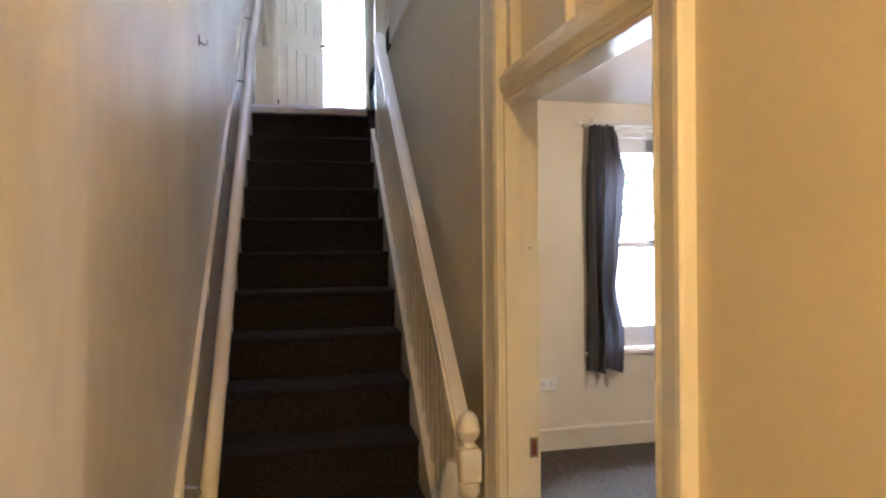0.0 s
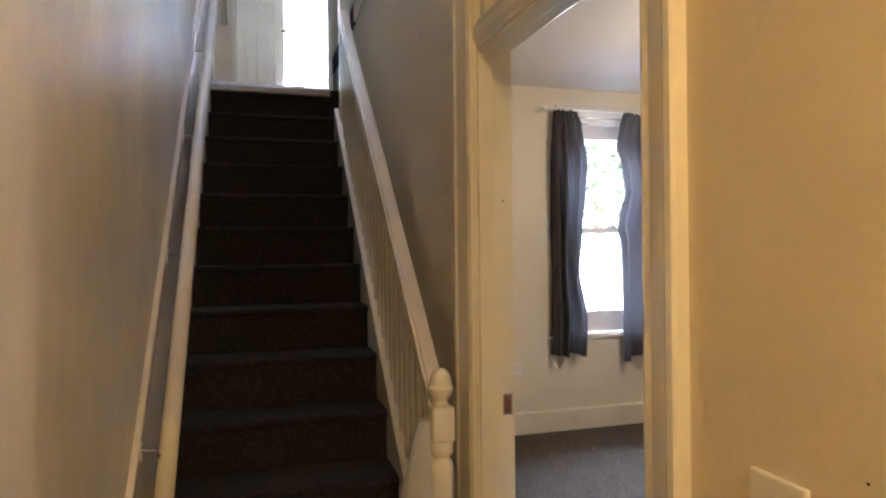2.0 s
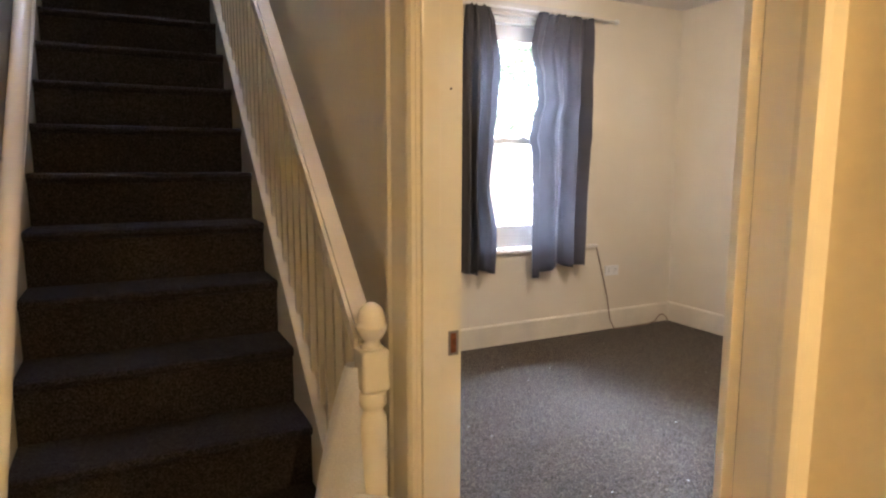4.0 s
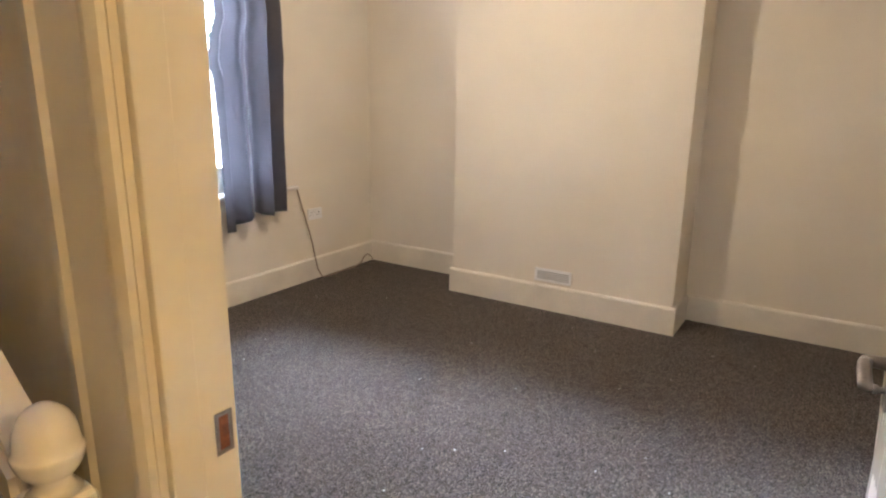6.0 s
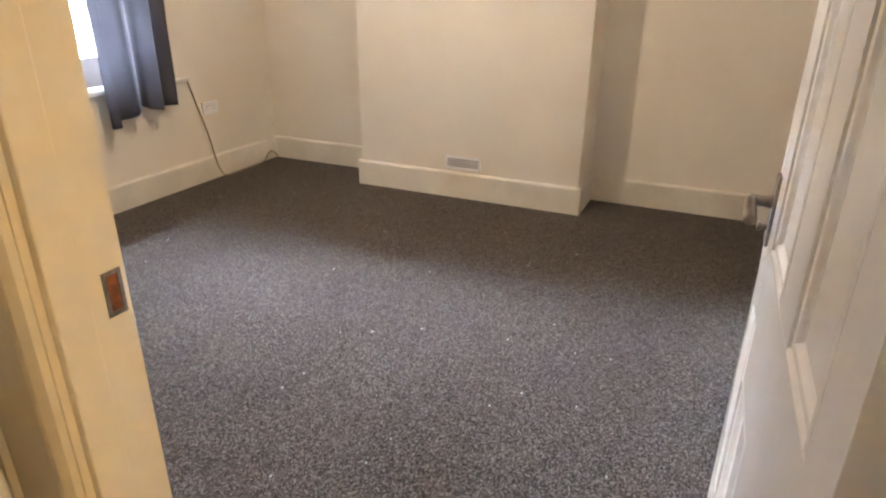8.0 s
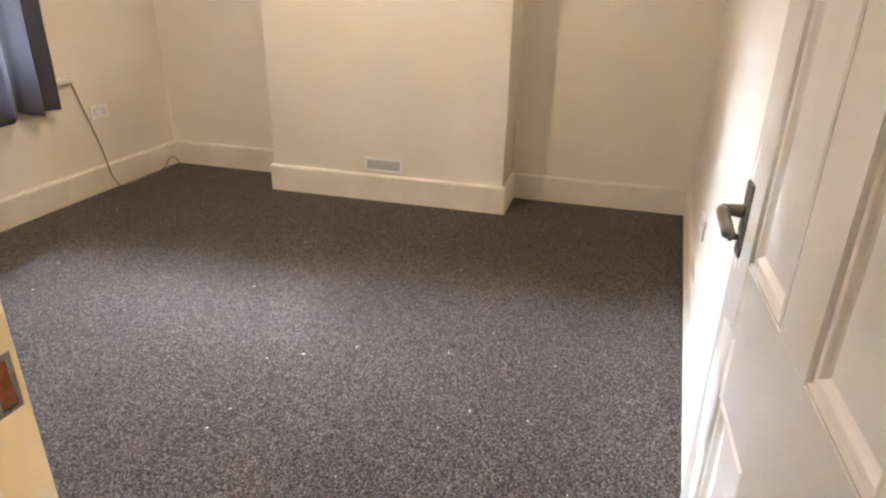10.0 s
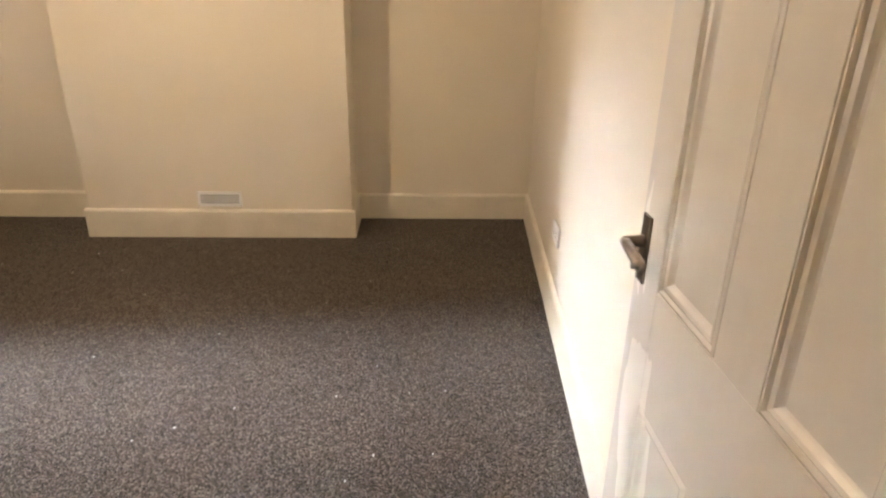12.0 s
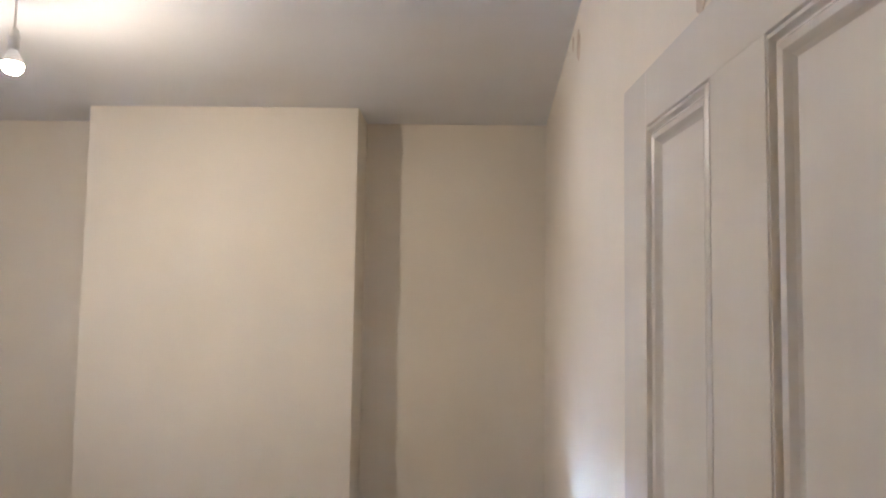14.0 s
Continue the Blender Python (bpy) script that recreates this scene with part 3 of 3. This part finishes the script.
wall_mark("wall_screw", "small dark screw stuck in the stair wall", (HX, 2.66, 2.25), 0.006, CHROME)
wall_mark("nail", "tiny dark nail in the hall wall", (HX, 0.80, 1.163), 0.0018)
wall_mark("nail", "tiny dark nail in the door jamb", (1.018, DY1, 1.56), 0.003, axis="y")
for y, z in ((2.322, 2.424), (2.723, 2.347)):
    hook = thing("wall_hook", "small metal hook on the scuffed stair wall", "hook", at=(LX, y, z), group="hooks")
    part("plate", box(0.0005, 0.004, -0.008, 0.008, -0.02, 0.02, 0.001), CHROME, hook)
    part("prong", tube([(0.003, 0, -0.005), (0.02, 0, -0.018), (0.03, 0, -0.012), (0.032, 0, 0.002)], 0.0025, 8), CHROME, hook, smooth=True)

# carrier bag slung on the newel post
bag = thing("carrier_bag", "crumpled white plastic carrier bag hanging on the newel post", "bag", at=(NX, NYY, 0))
bm = bmesh.new()
rings = []
for j in range(23):
    f = j / 22
    z = 0.90 - 0.62 * f
    wide = 0.030 + 0.125 * f ** 0.85
    deep = 0.025 + 0.055 * f ** 0.8
    ring = []
    for k in range(48):
        a = 2 * math.pi * k / 48
        fold = 1 + 0.10 * f * math.sin(7 * a + 4 * f) + 0.06 * f * noise.noise(Vector((2 * math.cos(a), 2 * math.sin(a), 6 * f)))
        ring.append(bm.verts.new((-0.035 - 0.045 * f + wide * 0.72 * fold * math.cos(a), 0.03 + 0.0 * f + deep * fold * math.sin(a), z + 0.02 * f * noise.noise(Vector((3 * math.cos(a), 3 * math.sin(a), 9))) + (0.06 * f * (1 - f) * math.cos(a) * -2 if f < 1 else 0))))
    rings.append(ring)
for p, q in zip(rings, rings[1:]):
    for k in range(48):
        bm.faces.new((p[k], p[(k + 1) % 48], q[(k + 1) % 48], q[k]))
bm.faces.new(rings[-1])
part("bag_film", bm, BAG, bag, smooth=True)
bottle = thing("spray_bottle", "white plastic bottle with a blue cap poking out of the bag", "bottle", at=(0.815, 2.03, 0.585), turn=(0, 104, -12))
part("bottle_body", lathe([(0.005, -0.06), (0.016, -0.055), (0.018, -0.04), (0.018, 0.02), (0.015, 0.045), (0.011, 0.065)], 18), PLASTIC, bottle, smooth=True)
part("cap", lathe([(0.012, 0.065), (0.012, 0.082), (0.010, 0.086)], 16), BLUE, bottle, "blue cap", True)


def pendant(name, label, x, y, z, top, material):
    p = thing(name, label, "light bulb", at=(x, y, top))
    d = z - top
    part("ceiling_rose", lathe([(0.045, -0.001), (0.045, -0.008), (0.030, -0.02), (0.008, -0.026)], 20), PLASTIC, p, smooth=True)
    part("flex", tube([(0, 0, -0.02), (0.001, 0, d * 0.5), (0, 0, d + 0.11)], 0.0033, 8), PLASTIC, p)
    part("lamp_holder", lathe([(0.006, d + 0.125), (0.013, d + 0.118), (0.016, d + 0.10), (0.019, d + 0.098), (0.019, d + 0.085), (0.017, d + 0.083), (0.018, d + 0.055), (0.016, d + 0.05)], 18), PLASTIC, p, smooth=True)
    # plastic base drawn lower than the real one, to hold light off the ceiling
    part("bulb_collar", lathe([(0.012, d + 0.052), (0.014, d + 0.044), (0.022, d + 0.030), (0.030, d + 0.008), (0.031, d + 0.003)], 20), PLASTIC, p, smooth=True)
    part("bulb", lathe([(0.0305, d + 0.003), (0.031, d - 0.002), (0.030, d - 0.012), (0.024, d - 0.025), (0.012, d - 0.032), (0.002, d - 0.034)], 20), material, p, "lit warm white bulb", True)
    return p


pendant("pendant_bulb", "bare lit bulb on a white flex from the ceiling", 2.80, 3.05, 2.375, H, LIT_WARM)
pendant("pendant_bulb", "bare lit warm bulb hanging in the hall", 0.66, -0.35, 2.32, H, LIT_HALL)

# ---- room: vent, sockets, cable ----
vent = thing("air_vent", "white plastic louvred vent on the chimney breast", "vent", at=(CB[0], 2.889, 0.237))
# dark backing paints in the shade of the gaps between slats
part("backing", box(-0.004, -0.0005, -0.122, 0.122, -0.042, 0.042), SHADE, vent)
part("frame", boxes((-0.012, -0.004, -0.127, 0.127, 0.033, 0.045), (-0.012, -0.004, -0.127, 0.127, -0.045, -0.033), (-0.012, -0.004, -0.127, -0.112, -0.033, 0.033), (-0.012, -0.004, 0.112, 0.127, -0.033, 0.033)), PLASTIC, vent)
for i in range(6):
    z = -0.029 + i * 0.0115
    part("slat", prism([(-0.012, z - 0.0022), (-0.0042, z - 0.0022), (-0.0042, z + 0.0022), (-0.012, z + 0.0022)], "y", -0.112, 0.112), PLASTIC, vent)
for dy in (-0.120, 0.120):
    for dz in (-0.039, 0.039):
        part("screw", lathe([(0.003, 0), (0.0024, 0.001)], 8), CHROME, vent).matrix_basis = pose(-0.012, dy, dz, 0, -90, 0)


def socket(at, turn):
    """Double socket: plate in local xz, facing -y."""
    s = thing("wall_socket", "white plastic double wall socket", "socket", at=at, turn=(0, 0, turn))
    pl = part("plate", box(-0.073, 0.073, -0.010, -0.0005, -0.043, 0.043, 0.004), PLASTIC, s)
    for dx in (-0.036, 0.036):
        part("pin_slot", boxes((dx - 0.0035, dx + 0.0035, -0.0106, -0.0098, 0.008, 0.016), (dx - 0.015, dx - 0.008, -0.0106, -0.0098, -0.012, -0.007), (dx + 0.008, dx + 0.015, -0.0106, -0.0098, -0.012, -0.007)), BLACK, pl)
        part("rocker", box(dx * 0.32 - 0.006, dx * 0.32 + 0.006, -0.0125, -0.0095, 0.010, 0.028, 0.001), PLASTIC, pl)
    return s


socket((2.14, NY, 0.50), 0)
socket((3.925, NY, 0.50), 0)
socket((3.28, south(3.28), 0.40), 180 - 2.6)
cable = thing("cable", "thin brown aerial cable trailing from the sill to the floor", "cable", at=(0, 0, 0))
pts = [(3.735, NY - 0.012, 0.735), (3.755, NY - 0.015, 0.68), (3.79, NY - 0.02, 0.55), (3.83, NY - 0.03, 0.40), (3.865, NY - 0.03, 0.28), (3.885, NY - 0.035, 0.16), (3.90, NY - 0.04, 0.08), (3.935, NY - 0.05, 0.012), (4.0, NY - 0.06, 0.006), (4.15, NY - 0.05, 0.006), (4.30, NY - 0.06, 0.006), (4.40, NY - 0.05, 0.02), (4.45, NY - 0.04, 0.06), (4.50, NY - 0.035, 0.07), (4.55, NY - 0.03, 0.04), (4.57, NY - 0.035, 0.008)]
part("sheath", tube(pts, 0.0048, 8), TERRACOTTA, cable, smooth=True)


# ---- sash window ----
def sash(parent, name, x0, x1, z0, z1, y, bottom=0.05, top=0.045, side=0.045, thick=0.035):
    s = part(name, boxes((x0, x0 + side, y, y + thick, z0, z1), (x1 - side, x1, y, y + thick, z0, z1), (x0 + side, x1 - side, y, y + thick, z0, z0 + bottom), (x0 + side, x1 - side, y, y + thick, z1 - top, z1)), DOOR_PAINT, parent)
    g = part("pane", box(x0 + side - 0.004, x1 - side + 0.004, y + 0.016, y + 0.020, z0 + bottom - 0.004, z1 - top + 0.004), GLASS, s)
    g.visible_shadow = False
    return s


win = thing("window_1", "tall white painted sash window with a clear glass view of trees", "window", kind="structure")
MEET = 1.555
part("window_frame", boxes((WX0, WX0 + 0.045, NY + 0.06, NY + 0.20, WZ0, WZ1), (WX1 - 0.045, WX1, NY + 0.06, NY + 0.20, WZ0, WZ1), (WX0 + 0.045, WX1 - 0.045, NY + 0.06, NY + 0.20, WZ1 - 0.05, WZ1)), DOOR_PAINT, win)
sash(win, "upper_sash", WX0 + 0.047, WX1 - 0.047, MEET - 0.02, WZ1 - 0.052, NY + 0.135, 0.04, 0.11)
sash(win, "lower_sash", WX0 + 0.047, WX1 - 0.047, WZ0 + 0.002, MEET + 0.02, NY + 0.095, 0.17, 0.04)
part("sash_catch", box(3.06, 3.11, NY + 0.085, NY + 0.13, MEET + 0.021, MEET + 0.04, 0.004), CHROME, win, "brass sash catch")
part("window_reveal", boxes((WX0 - 0.002, WX0 + 0.012, NY + 0.001, NY + 0.06, WZ0, WZ1), (WX1 - 0.012, WX1 + 0.002, NY + 0.001, NY + 0.06, WZ0, WZ1), (WX0 + 0.012, WX1 - 0.012, NY + 0.001, NY + 0.06, WZ1 - 0.012, WZ1 + 0.002)), DOOR_PAINT, win)
part("window_sill", box(WX0 - 0.15, WX1 + 0.19, NY - 0.035, NY + 0.10, WZ0 - 0.028, WZ0, 0.008, segs=3), DOOR_PAINT, win)
part("outer_sill", prism([(NY + 0.101, WZ0 - 0.03), (NY + 0.36, WZ0 - 0.05), (NY + 0.36, WZ0 - 0.10), (NY + 0.101, WZ0 - 0.10)], "x", WX0, WX1), STONE, win)
for x0, x1 in ((WX0 - 0.075, WX0 + 0.004), (WX1 - 0.004, WX1 + 0.075)):
    part("window_trim", box(x0, x1, NY - 0.02, NY + 0.0005, WZ0 + 0.001, WZ1 + 0.004, 0.004), DOOR_PAINT, win)
part("window_trim", box(WX0 - 0.075, WX1 + 0.075, NY - 0.02, NY + 0.0005, WZ1 + 0.005, WZ1 + 0.075, 0.004), DOOR_PAINT, win)

rod = thing("curtain_rod", "white metal curtain rod with round finials over the window", "curtain rod", at=(0, NY - 0.085, 2.475))
part("pole", tube([(2.42, 0, 0), (3.78, 0, 0)], 0.0095, 12), PLASTIC, rod, smooth=True)
for x, s in ((2.42, -1), (3.78, 1)):
    part("finial", lathe([(0.012, 0), (0.012, 0.006), (0.008, 0.01), (0.019, 0.02), (0.022, 0.03), (0.017, 0.042), (0.004, 0.048)], 16), PLASTIC, rod, smooth=True).matrix_basis = pose(x, 0, 0, 0, 90 * s, 0)
for x in (2.46, 3.74):
    part("bracket", tube([(x, 0.084, 0.0), (x, 0.03, -0.006), (x, 0.0, -0.012)], 0.005, 8), PLASTIC, rod)


def curtain(label, edges, folds, phase, y0, dip=0.0):
    """A hung curtain: rows of (z, left x, right x) give its outline; folds deepen downwards from the gathered heading."""
    c = thing("curtain", label, "curtain", at=(0, y0, 0), group="curtains at the window")
    bm = bmesh.new()
    nu, nv = 96, 60
    top, low = edges[0][0], edges[-1][0]
    rows = []
    for j in range(nv + 1):
        z = top + (low - top) * j / nv
        for (za, la, ra), (zb, lb, rb) in zip(edges, edges[1:]):
            if zb <= z <= za:
                f = (za - z) / (za - zb)
                f = f * f * (3 - 2 * f)
                l, r = la + (lb - la) * f, ra + (rb - ra) * f
                break
        drop = (top - z) / (top - low)
        row = []
        for i in range(nu + 1):
            u = i / nu
            heading = 0.010 * math.sin(2 * math.pi * u * folds * 2.6 + phase) * math.exp(-drop * 9)
            deep = (0.012 + 0.042 * min(1, drop * 2.2)) * math.sin(2 * math.pi * (u * folds + 0.22 * math.sin(3 * u + phase) + 0.10 * drop * math.sin(5 * u)) + phase)
            crease = 0.010 * noise.noise(Vector((u * 5, drop * 3, phase)))
            x = l + (r - l) * (u + 0.02 * math.sin(4 * math.pi * u * folds))
            hem = (0.012 * math.sin(2 * math.pi * u * folds * 0.5 + phase) + 0.03 * (0.5 - abs(u - 0.5))) * drop ** 6 - dip * max(0, 1 - u / 0.5) ** 1.5 * drop
            row.append(bm.verts.new((x, heading + deep + crease, z + hem)))
        rows.append(row)
    for p, q in zip(rows, rows[1:]):
        for k in range(nu):
            bm.faces.new((p[k], p[k + 1], q[k + 1], q[k]))
    f = bmesh.ops.solidify(bm, geom=bm.faces[:], thickness=0.003)
    part("cloth", bm, CURTAIN, c, smooth=True)
    return c


curtain("slate grey curtain drawn aside, gathered and bulging at its edge",
        [(2.475, 2.475, 2.66), (2.36, 2.465, 2.70), (2.08, 2.45, 2.745), (1.85, 2.45, 2.725), (1.55, 2.455, 2.69), (1.25, 2.46, 2.665), (0.85, 2.455, 2.735), (0.585, 2.45, 2.725)], 3.6, 0.4, NY - 0.085)
curtain("slate grey curtain drawn aside, its heading sagging at one edge",
        [(2.475, 3.07, 3.55), (2.36, 3.03, 3.56), (2.22, 3.00, 3.56), (2.02, 3.05, 3.55), (1.86, 3.07, 3.55), (1.70, 3.02, 3.54), (1.60, 3.00, 3.54), (1.48, 3.03, 3.53), (1.0, 3.04, 3.52), (0.585, 3.05, 3.52)], 3.6, 2.1, NY - 0.095, 0.075)

# ---- upstairs doorway ----
up_frame = thing("door_frame", "white painted door frame above the stairs", "door frame", kind="structure")
part("jamb", boxes((0.11, 0.14, 5.69, 5.86, LAND, 4.6)), GLOSS, up_frame)
part("jamb", boxes((0.90, 0.93, 5.69, 5.86, LAND, 4.6)), GLOSS, up_frame)
up_door = thing("door_2", "cream boarded upstairs door standing half open", "door", at=(0.145, 5.86, LAND), turn=(0, 0, 56), kind="structure")
part("door_leaf", box(0, 0.74, 0, 0.035, 0.006, 1.98, 0.002), GLOSS, up_door)
for z0, z1 in ((0.16, 0.80), (1.0, 1.86)):
    for i in range(4):
        part("bead", box(0.13 + i * 0.15, 0.142 + i * 0.15, -0.006, 0.0, z0, z1, 0.002), SKIRT_PAINT, up_door)
part("door_knob", lathe([(0.01, 0), (0.01, 0.03), (0.025, 0.04), (0.025, 0.055), (0.01, 0.062)], 16), CHROME, up_door, smooth=True).matrix_basis = pose(0.69, 0, 0.95, 90, 0, 0)
for z in (0.2, 1.7):
    part("hinge", tube([(-0.004, -0.003, z), (-0.004, -0.003, z + 0.09)], 0.007, 8), BLACK, up_door)
up_door2 = thing("door_3", "cream panelled door folded back beside the landing", "door", at=(0.885, 5.68, LAND), turn=(0, 0, -96), kind="structure")
part("door_leaf", box(0, 0.62, 0, 0.035, 0.006, 1.98, 0.002), GLOSS, up_door2)
part("door_handle", tube([(0.56, -0.002, 0.98), (0.56, -0.045, 0.98), (0.47, -0.05, 0.98)], 0.008, 10), CHROME, up_door2, smooth=True)
up_win = thing("window_2", "bright upstairs window with white frame", "window", kind="structure")
sash(up_win, "upper_sash", BW[0], BW[1], (BW[2] + BW[3]) / 2, BW[3], 8.66)
sash(up_win, "lower_sash", BW[0], BW[1], BW[2], (BW[2] + BW[3]) / 2 - 0.001, 8.64)
roof_light = thing("window_3", "clear roof light high over the stairwell", "window", kind="structure")
part("pane", box(RL[0] - 0.1, RL[1] + 0.1, RL[2] - 0.1, RL[3] + 0.1, RT + 0.002, RT + 0.008), GLASS, roof_light).visible_shadow = False
# added net: scatters the window's light, which else burns out the stair wall
sheer = thing("diffusing_net", "sheer white net added across the upstairs window to scatter its light", "net curtain", at=(0, 8.56, 0))
bm = bmesh.new()
rows = [[bm.verts.new((0.36 + 1.0 * i / 80, 0.012 * math.sin(i * 0.8), 4.86 - 1.86 * j / 6)) for i in range(81)] for j in range(7)]
for p, q in zip(rows, rows[1:]):
    for k in range(80):
        bm.faces.new((p[k], p[k + 1], q[k + 1], q[k]))
part("cloth", bm, SHEER, sheer, smooth=True)
part("wire", tube([(0.34, 0, 4.86), (1.38, 0, 4.86)], 0.004, 8), CHROME, sheer)
net = thing("curtain", "long white curtain hanging in the upstairs window", "curtain", at=(0, 8.5, 0))
bm = bmesh.new()
rows = []
for j in range(31):
    f = j / 30
    w = 0.13 - 0.05 * math.sin(math.pi * f)
    rows.append([bm.verts.new((0.80 - w + 2 * w * i / 40 + 0.05 * f * (1 - f), 0.03 * math.sin(i * 0.9 + f), 4.85 - 2.298 * f)) for i in range(41)])
for p, q in zip(rows, rows[1:]):
    for k in range(40):
        bm.faces.new((p[k], p[k + 1], q[k + 1], q[k]))
bmesh.ops.solidify(bm, geom=bm.faces[:], thickness=0.002)
part("cloth", bm, NET, net, smooth=True)

# ---- outside ----
# unseen block, added to keep direct sun out of the roof light
structure("roof_sun_block", box(-1.2, 2.6, 2.3, 3.15, UP + 0.151, UP + 4.2), BRICK_DARK, "unseen brown brick block added above the roof to stop the sun", "chimney")
# unseen slab, added to shut off north-western sky and shade the far carpet
structure("wall_extension_blocker", box(2.05, 2.36, NY + 0.302, 11.0, -0.45, 5.9), BRICK_DARK, "unseen brown brick flank of the rear extension, sized to block the sky", "wall")
structure("roof_extension", box(-1.0, 2.4, 5.86, 9.2, 5.26, 5.4), BRICK_DARK, "flat roof of the rear extension", "roof")
structure("ground", box(-400, 400, -400, 400, -0.65, -0.45), STONE, "pale sunlit ground outside the house", "ground")
tagged(link("garden_wall", box(-6, 16, 16.0, 16.25, -0.45, 1.3, 0.01), BRICK), "pale rendered garden wall in sunshine", "garden wall", kind="structure")


# added glowing panel, mostly above the view, that sends daylight in through the windows
structure("backdrop", box(-20, 95, 62, 62.2, 15.5, 95), LIGHT_PANEL, "glowing bluish white panel added beyond the garden to light the rooms", "sky")


def tree(x, y, s):
    """Tapered trunk, limbs and a crown of many small leaf sprays."""
    t = thing("tree", "leafy green garden tree in sunlight", "tree", at=(x, y, -0.45), group="garden trees")
    tr = tube([(0, 0, 0), (0.05 * s, 0, 1.2 * s), (0, 0.1 * s, 2.4 * s), (0.1 * s, 0.1 * s, 3.6 * s)], 0.16 * s, 10)
    for v in tr.verts:
        k = 1 - 0.75 * v.co.z / (3.6 * s)
        v.co.x, v.co.y = v.co.x * k, v.co.y * k
    tips = []
    for i in range(9):
        a, z = i * 2.4, (1.5 + 0.2 * i) * s
        tip = Vector((math.cos(a) * 1.3 * s, math.sin(a) * 1.3 * s, z + 0.9 * s))
        tube([(0, 0, z), tuple(Vector((0, 0, z)).lerp(tip, 0.5) + Vector((0, 0, 0.15 * s))), tuple(tip)], 0.035 * s, 6, tr)
        tips.append(tip)
    part("trunk", tr, BARK, t)
    verts, faces = [], []
    rnd = random.Random(int(x * 10))
    for i in range(2600):
        c = rnd.choice(tips) + Vector((rnd.gauss(0, 0.42), rnd.gauss(0, 0.42), rnd.gauss(0.1, 0.40))) * s
        d = Vector((rnd.uniform(-1, 1), rnd.uniform(-1, 1), rnd.uniform(-0.6, 0.6))).normalized()
        e = d.cross(Vector((rnd.uniform(-1, 1), rnd.uniform(-1, 1), 1))).normalized()
        l, w = 0.09 * s, 0.04 * s
        n = len(verts)
        verts += [tuple(c - d * l), tuple(c + e * w), tuple(c + d * l), tuple(c - e * w)]
        faces.append((n, n + 1, n + 2, n + 3))
    me = bpy.data.meshes.new("crown")
    me.from_pydata(verts, [], faces)
    me.materials.append(LEAF)
    cr = new("crown", me)
    cr.parent = t
    cr["kind"] = "stuff"


for x, y, s in ((6.6, 12.5, 1.2), (8.6, 14.5, 1.4)):
    tree(x, y, s)

# patches where the paint has come off under the ceiling
for x, z, w in ((2.99, 2.53, 0.055), (3.16, 2.60, 0.03), (1.72, 2.13, 0.05)):
    rp = random.Random(int(x * 100))
    chip = thing("paint_chip", "small flaked patch of bare plaster under the ceiling", "flaked paint", at=(x, south(x), z), turn=(0, 0, -2.6), group="flaked patches")
    ring = [(w * rp.uniform(0.6, 1.0) * math.cos(a), 1.2 * w * rp.uniform(0.6, 1.0) * math.sin(a)) for a in (k * math.pi / 7 for k in range(14))]
    part("patch", prism(ring, "y", 0.0004, 0.0016), PLASTER, chip)

# lint and crumbs on the carpet
rnd = random.Random(7)
lint = bmesh.new()
for i in range(46):
    x, y, r = rnd.uniform(1.3, 4.1), rnd.uniform(1.5, 4.4), rnd.uniform(0.002, 0.005)
    tube([(x - r, y, 0.002), (x, y + r * rnd.uniform(-1, 1), 0.004), (x + r, y + r * rnd.uniform(-1, 1), 0.002)], 0.0016, 5, lint)
tagged(link("lint", lint, PLASTIC), "tiny white lint flecks scattered on the carpet", "lint", kind="stuff")
for x, y in ((2.71, 3.26), (1.62, 2.66), (2.25, 2.35)):
    c = thing("crumb", "tiny dark crumb lying on the carpet", "crumb", at=(x, y, 0), group="crumbs")
    part("bit", tube([(-0.006, 0, 0.003), (0, 0.003, 0.006), (0.006, -0.001, 0.003)], 0.004, 6), BLACK, c)
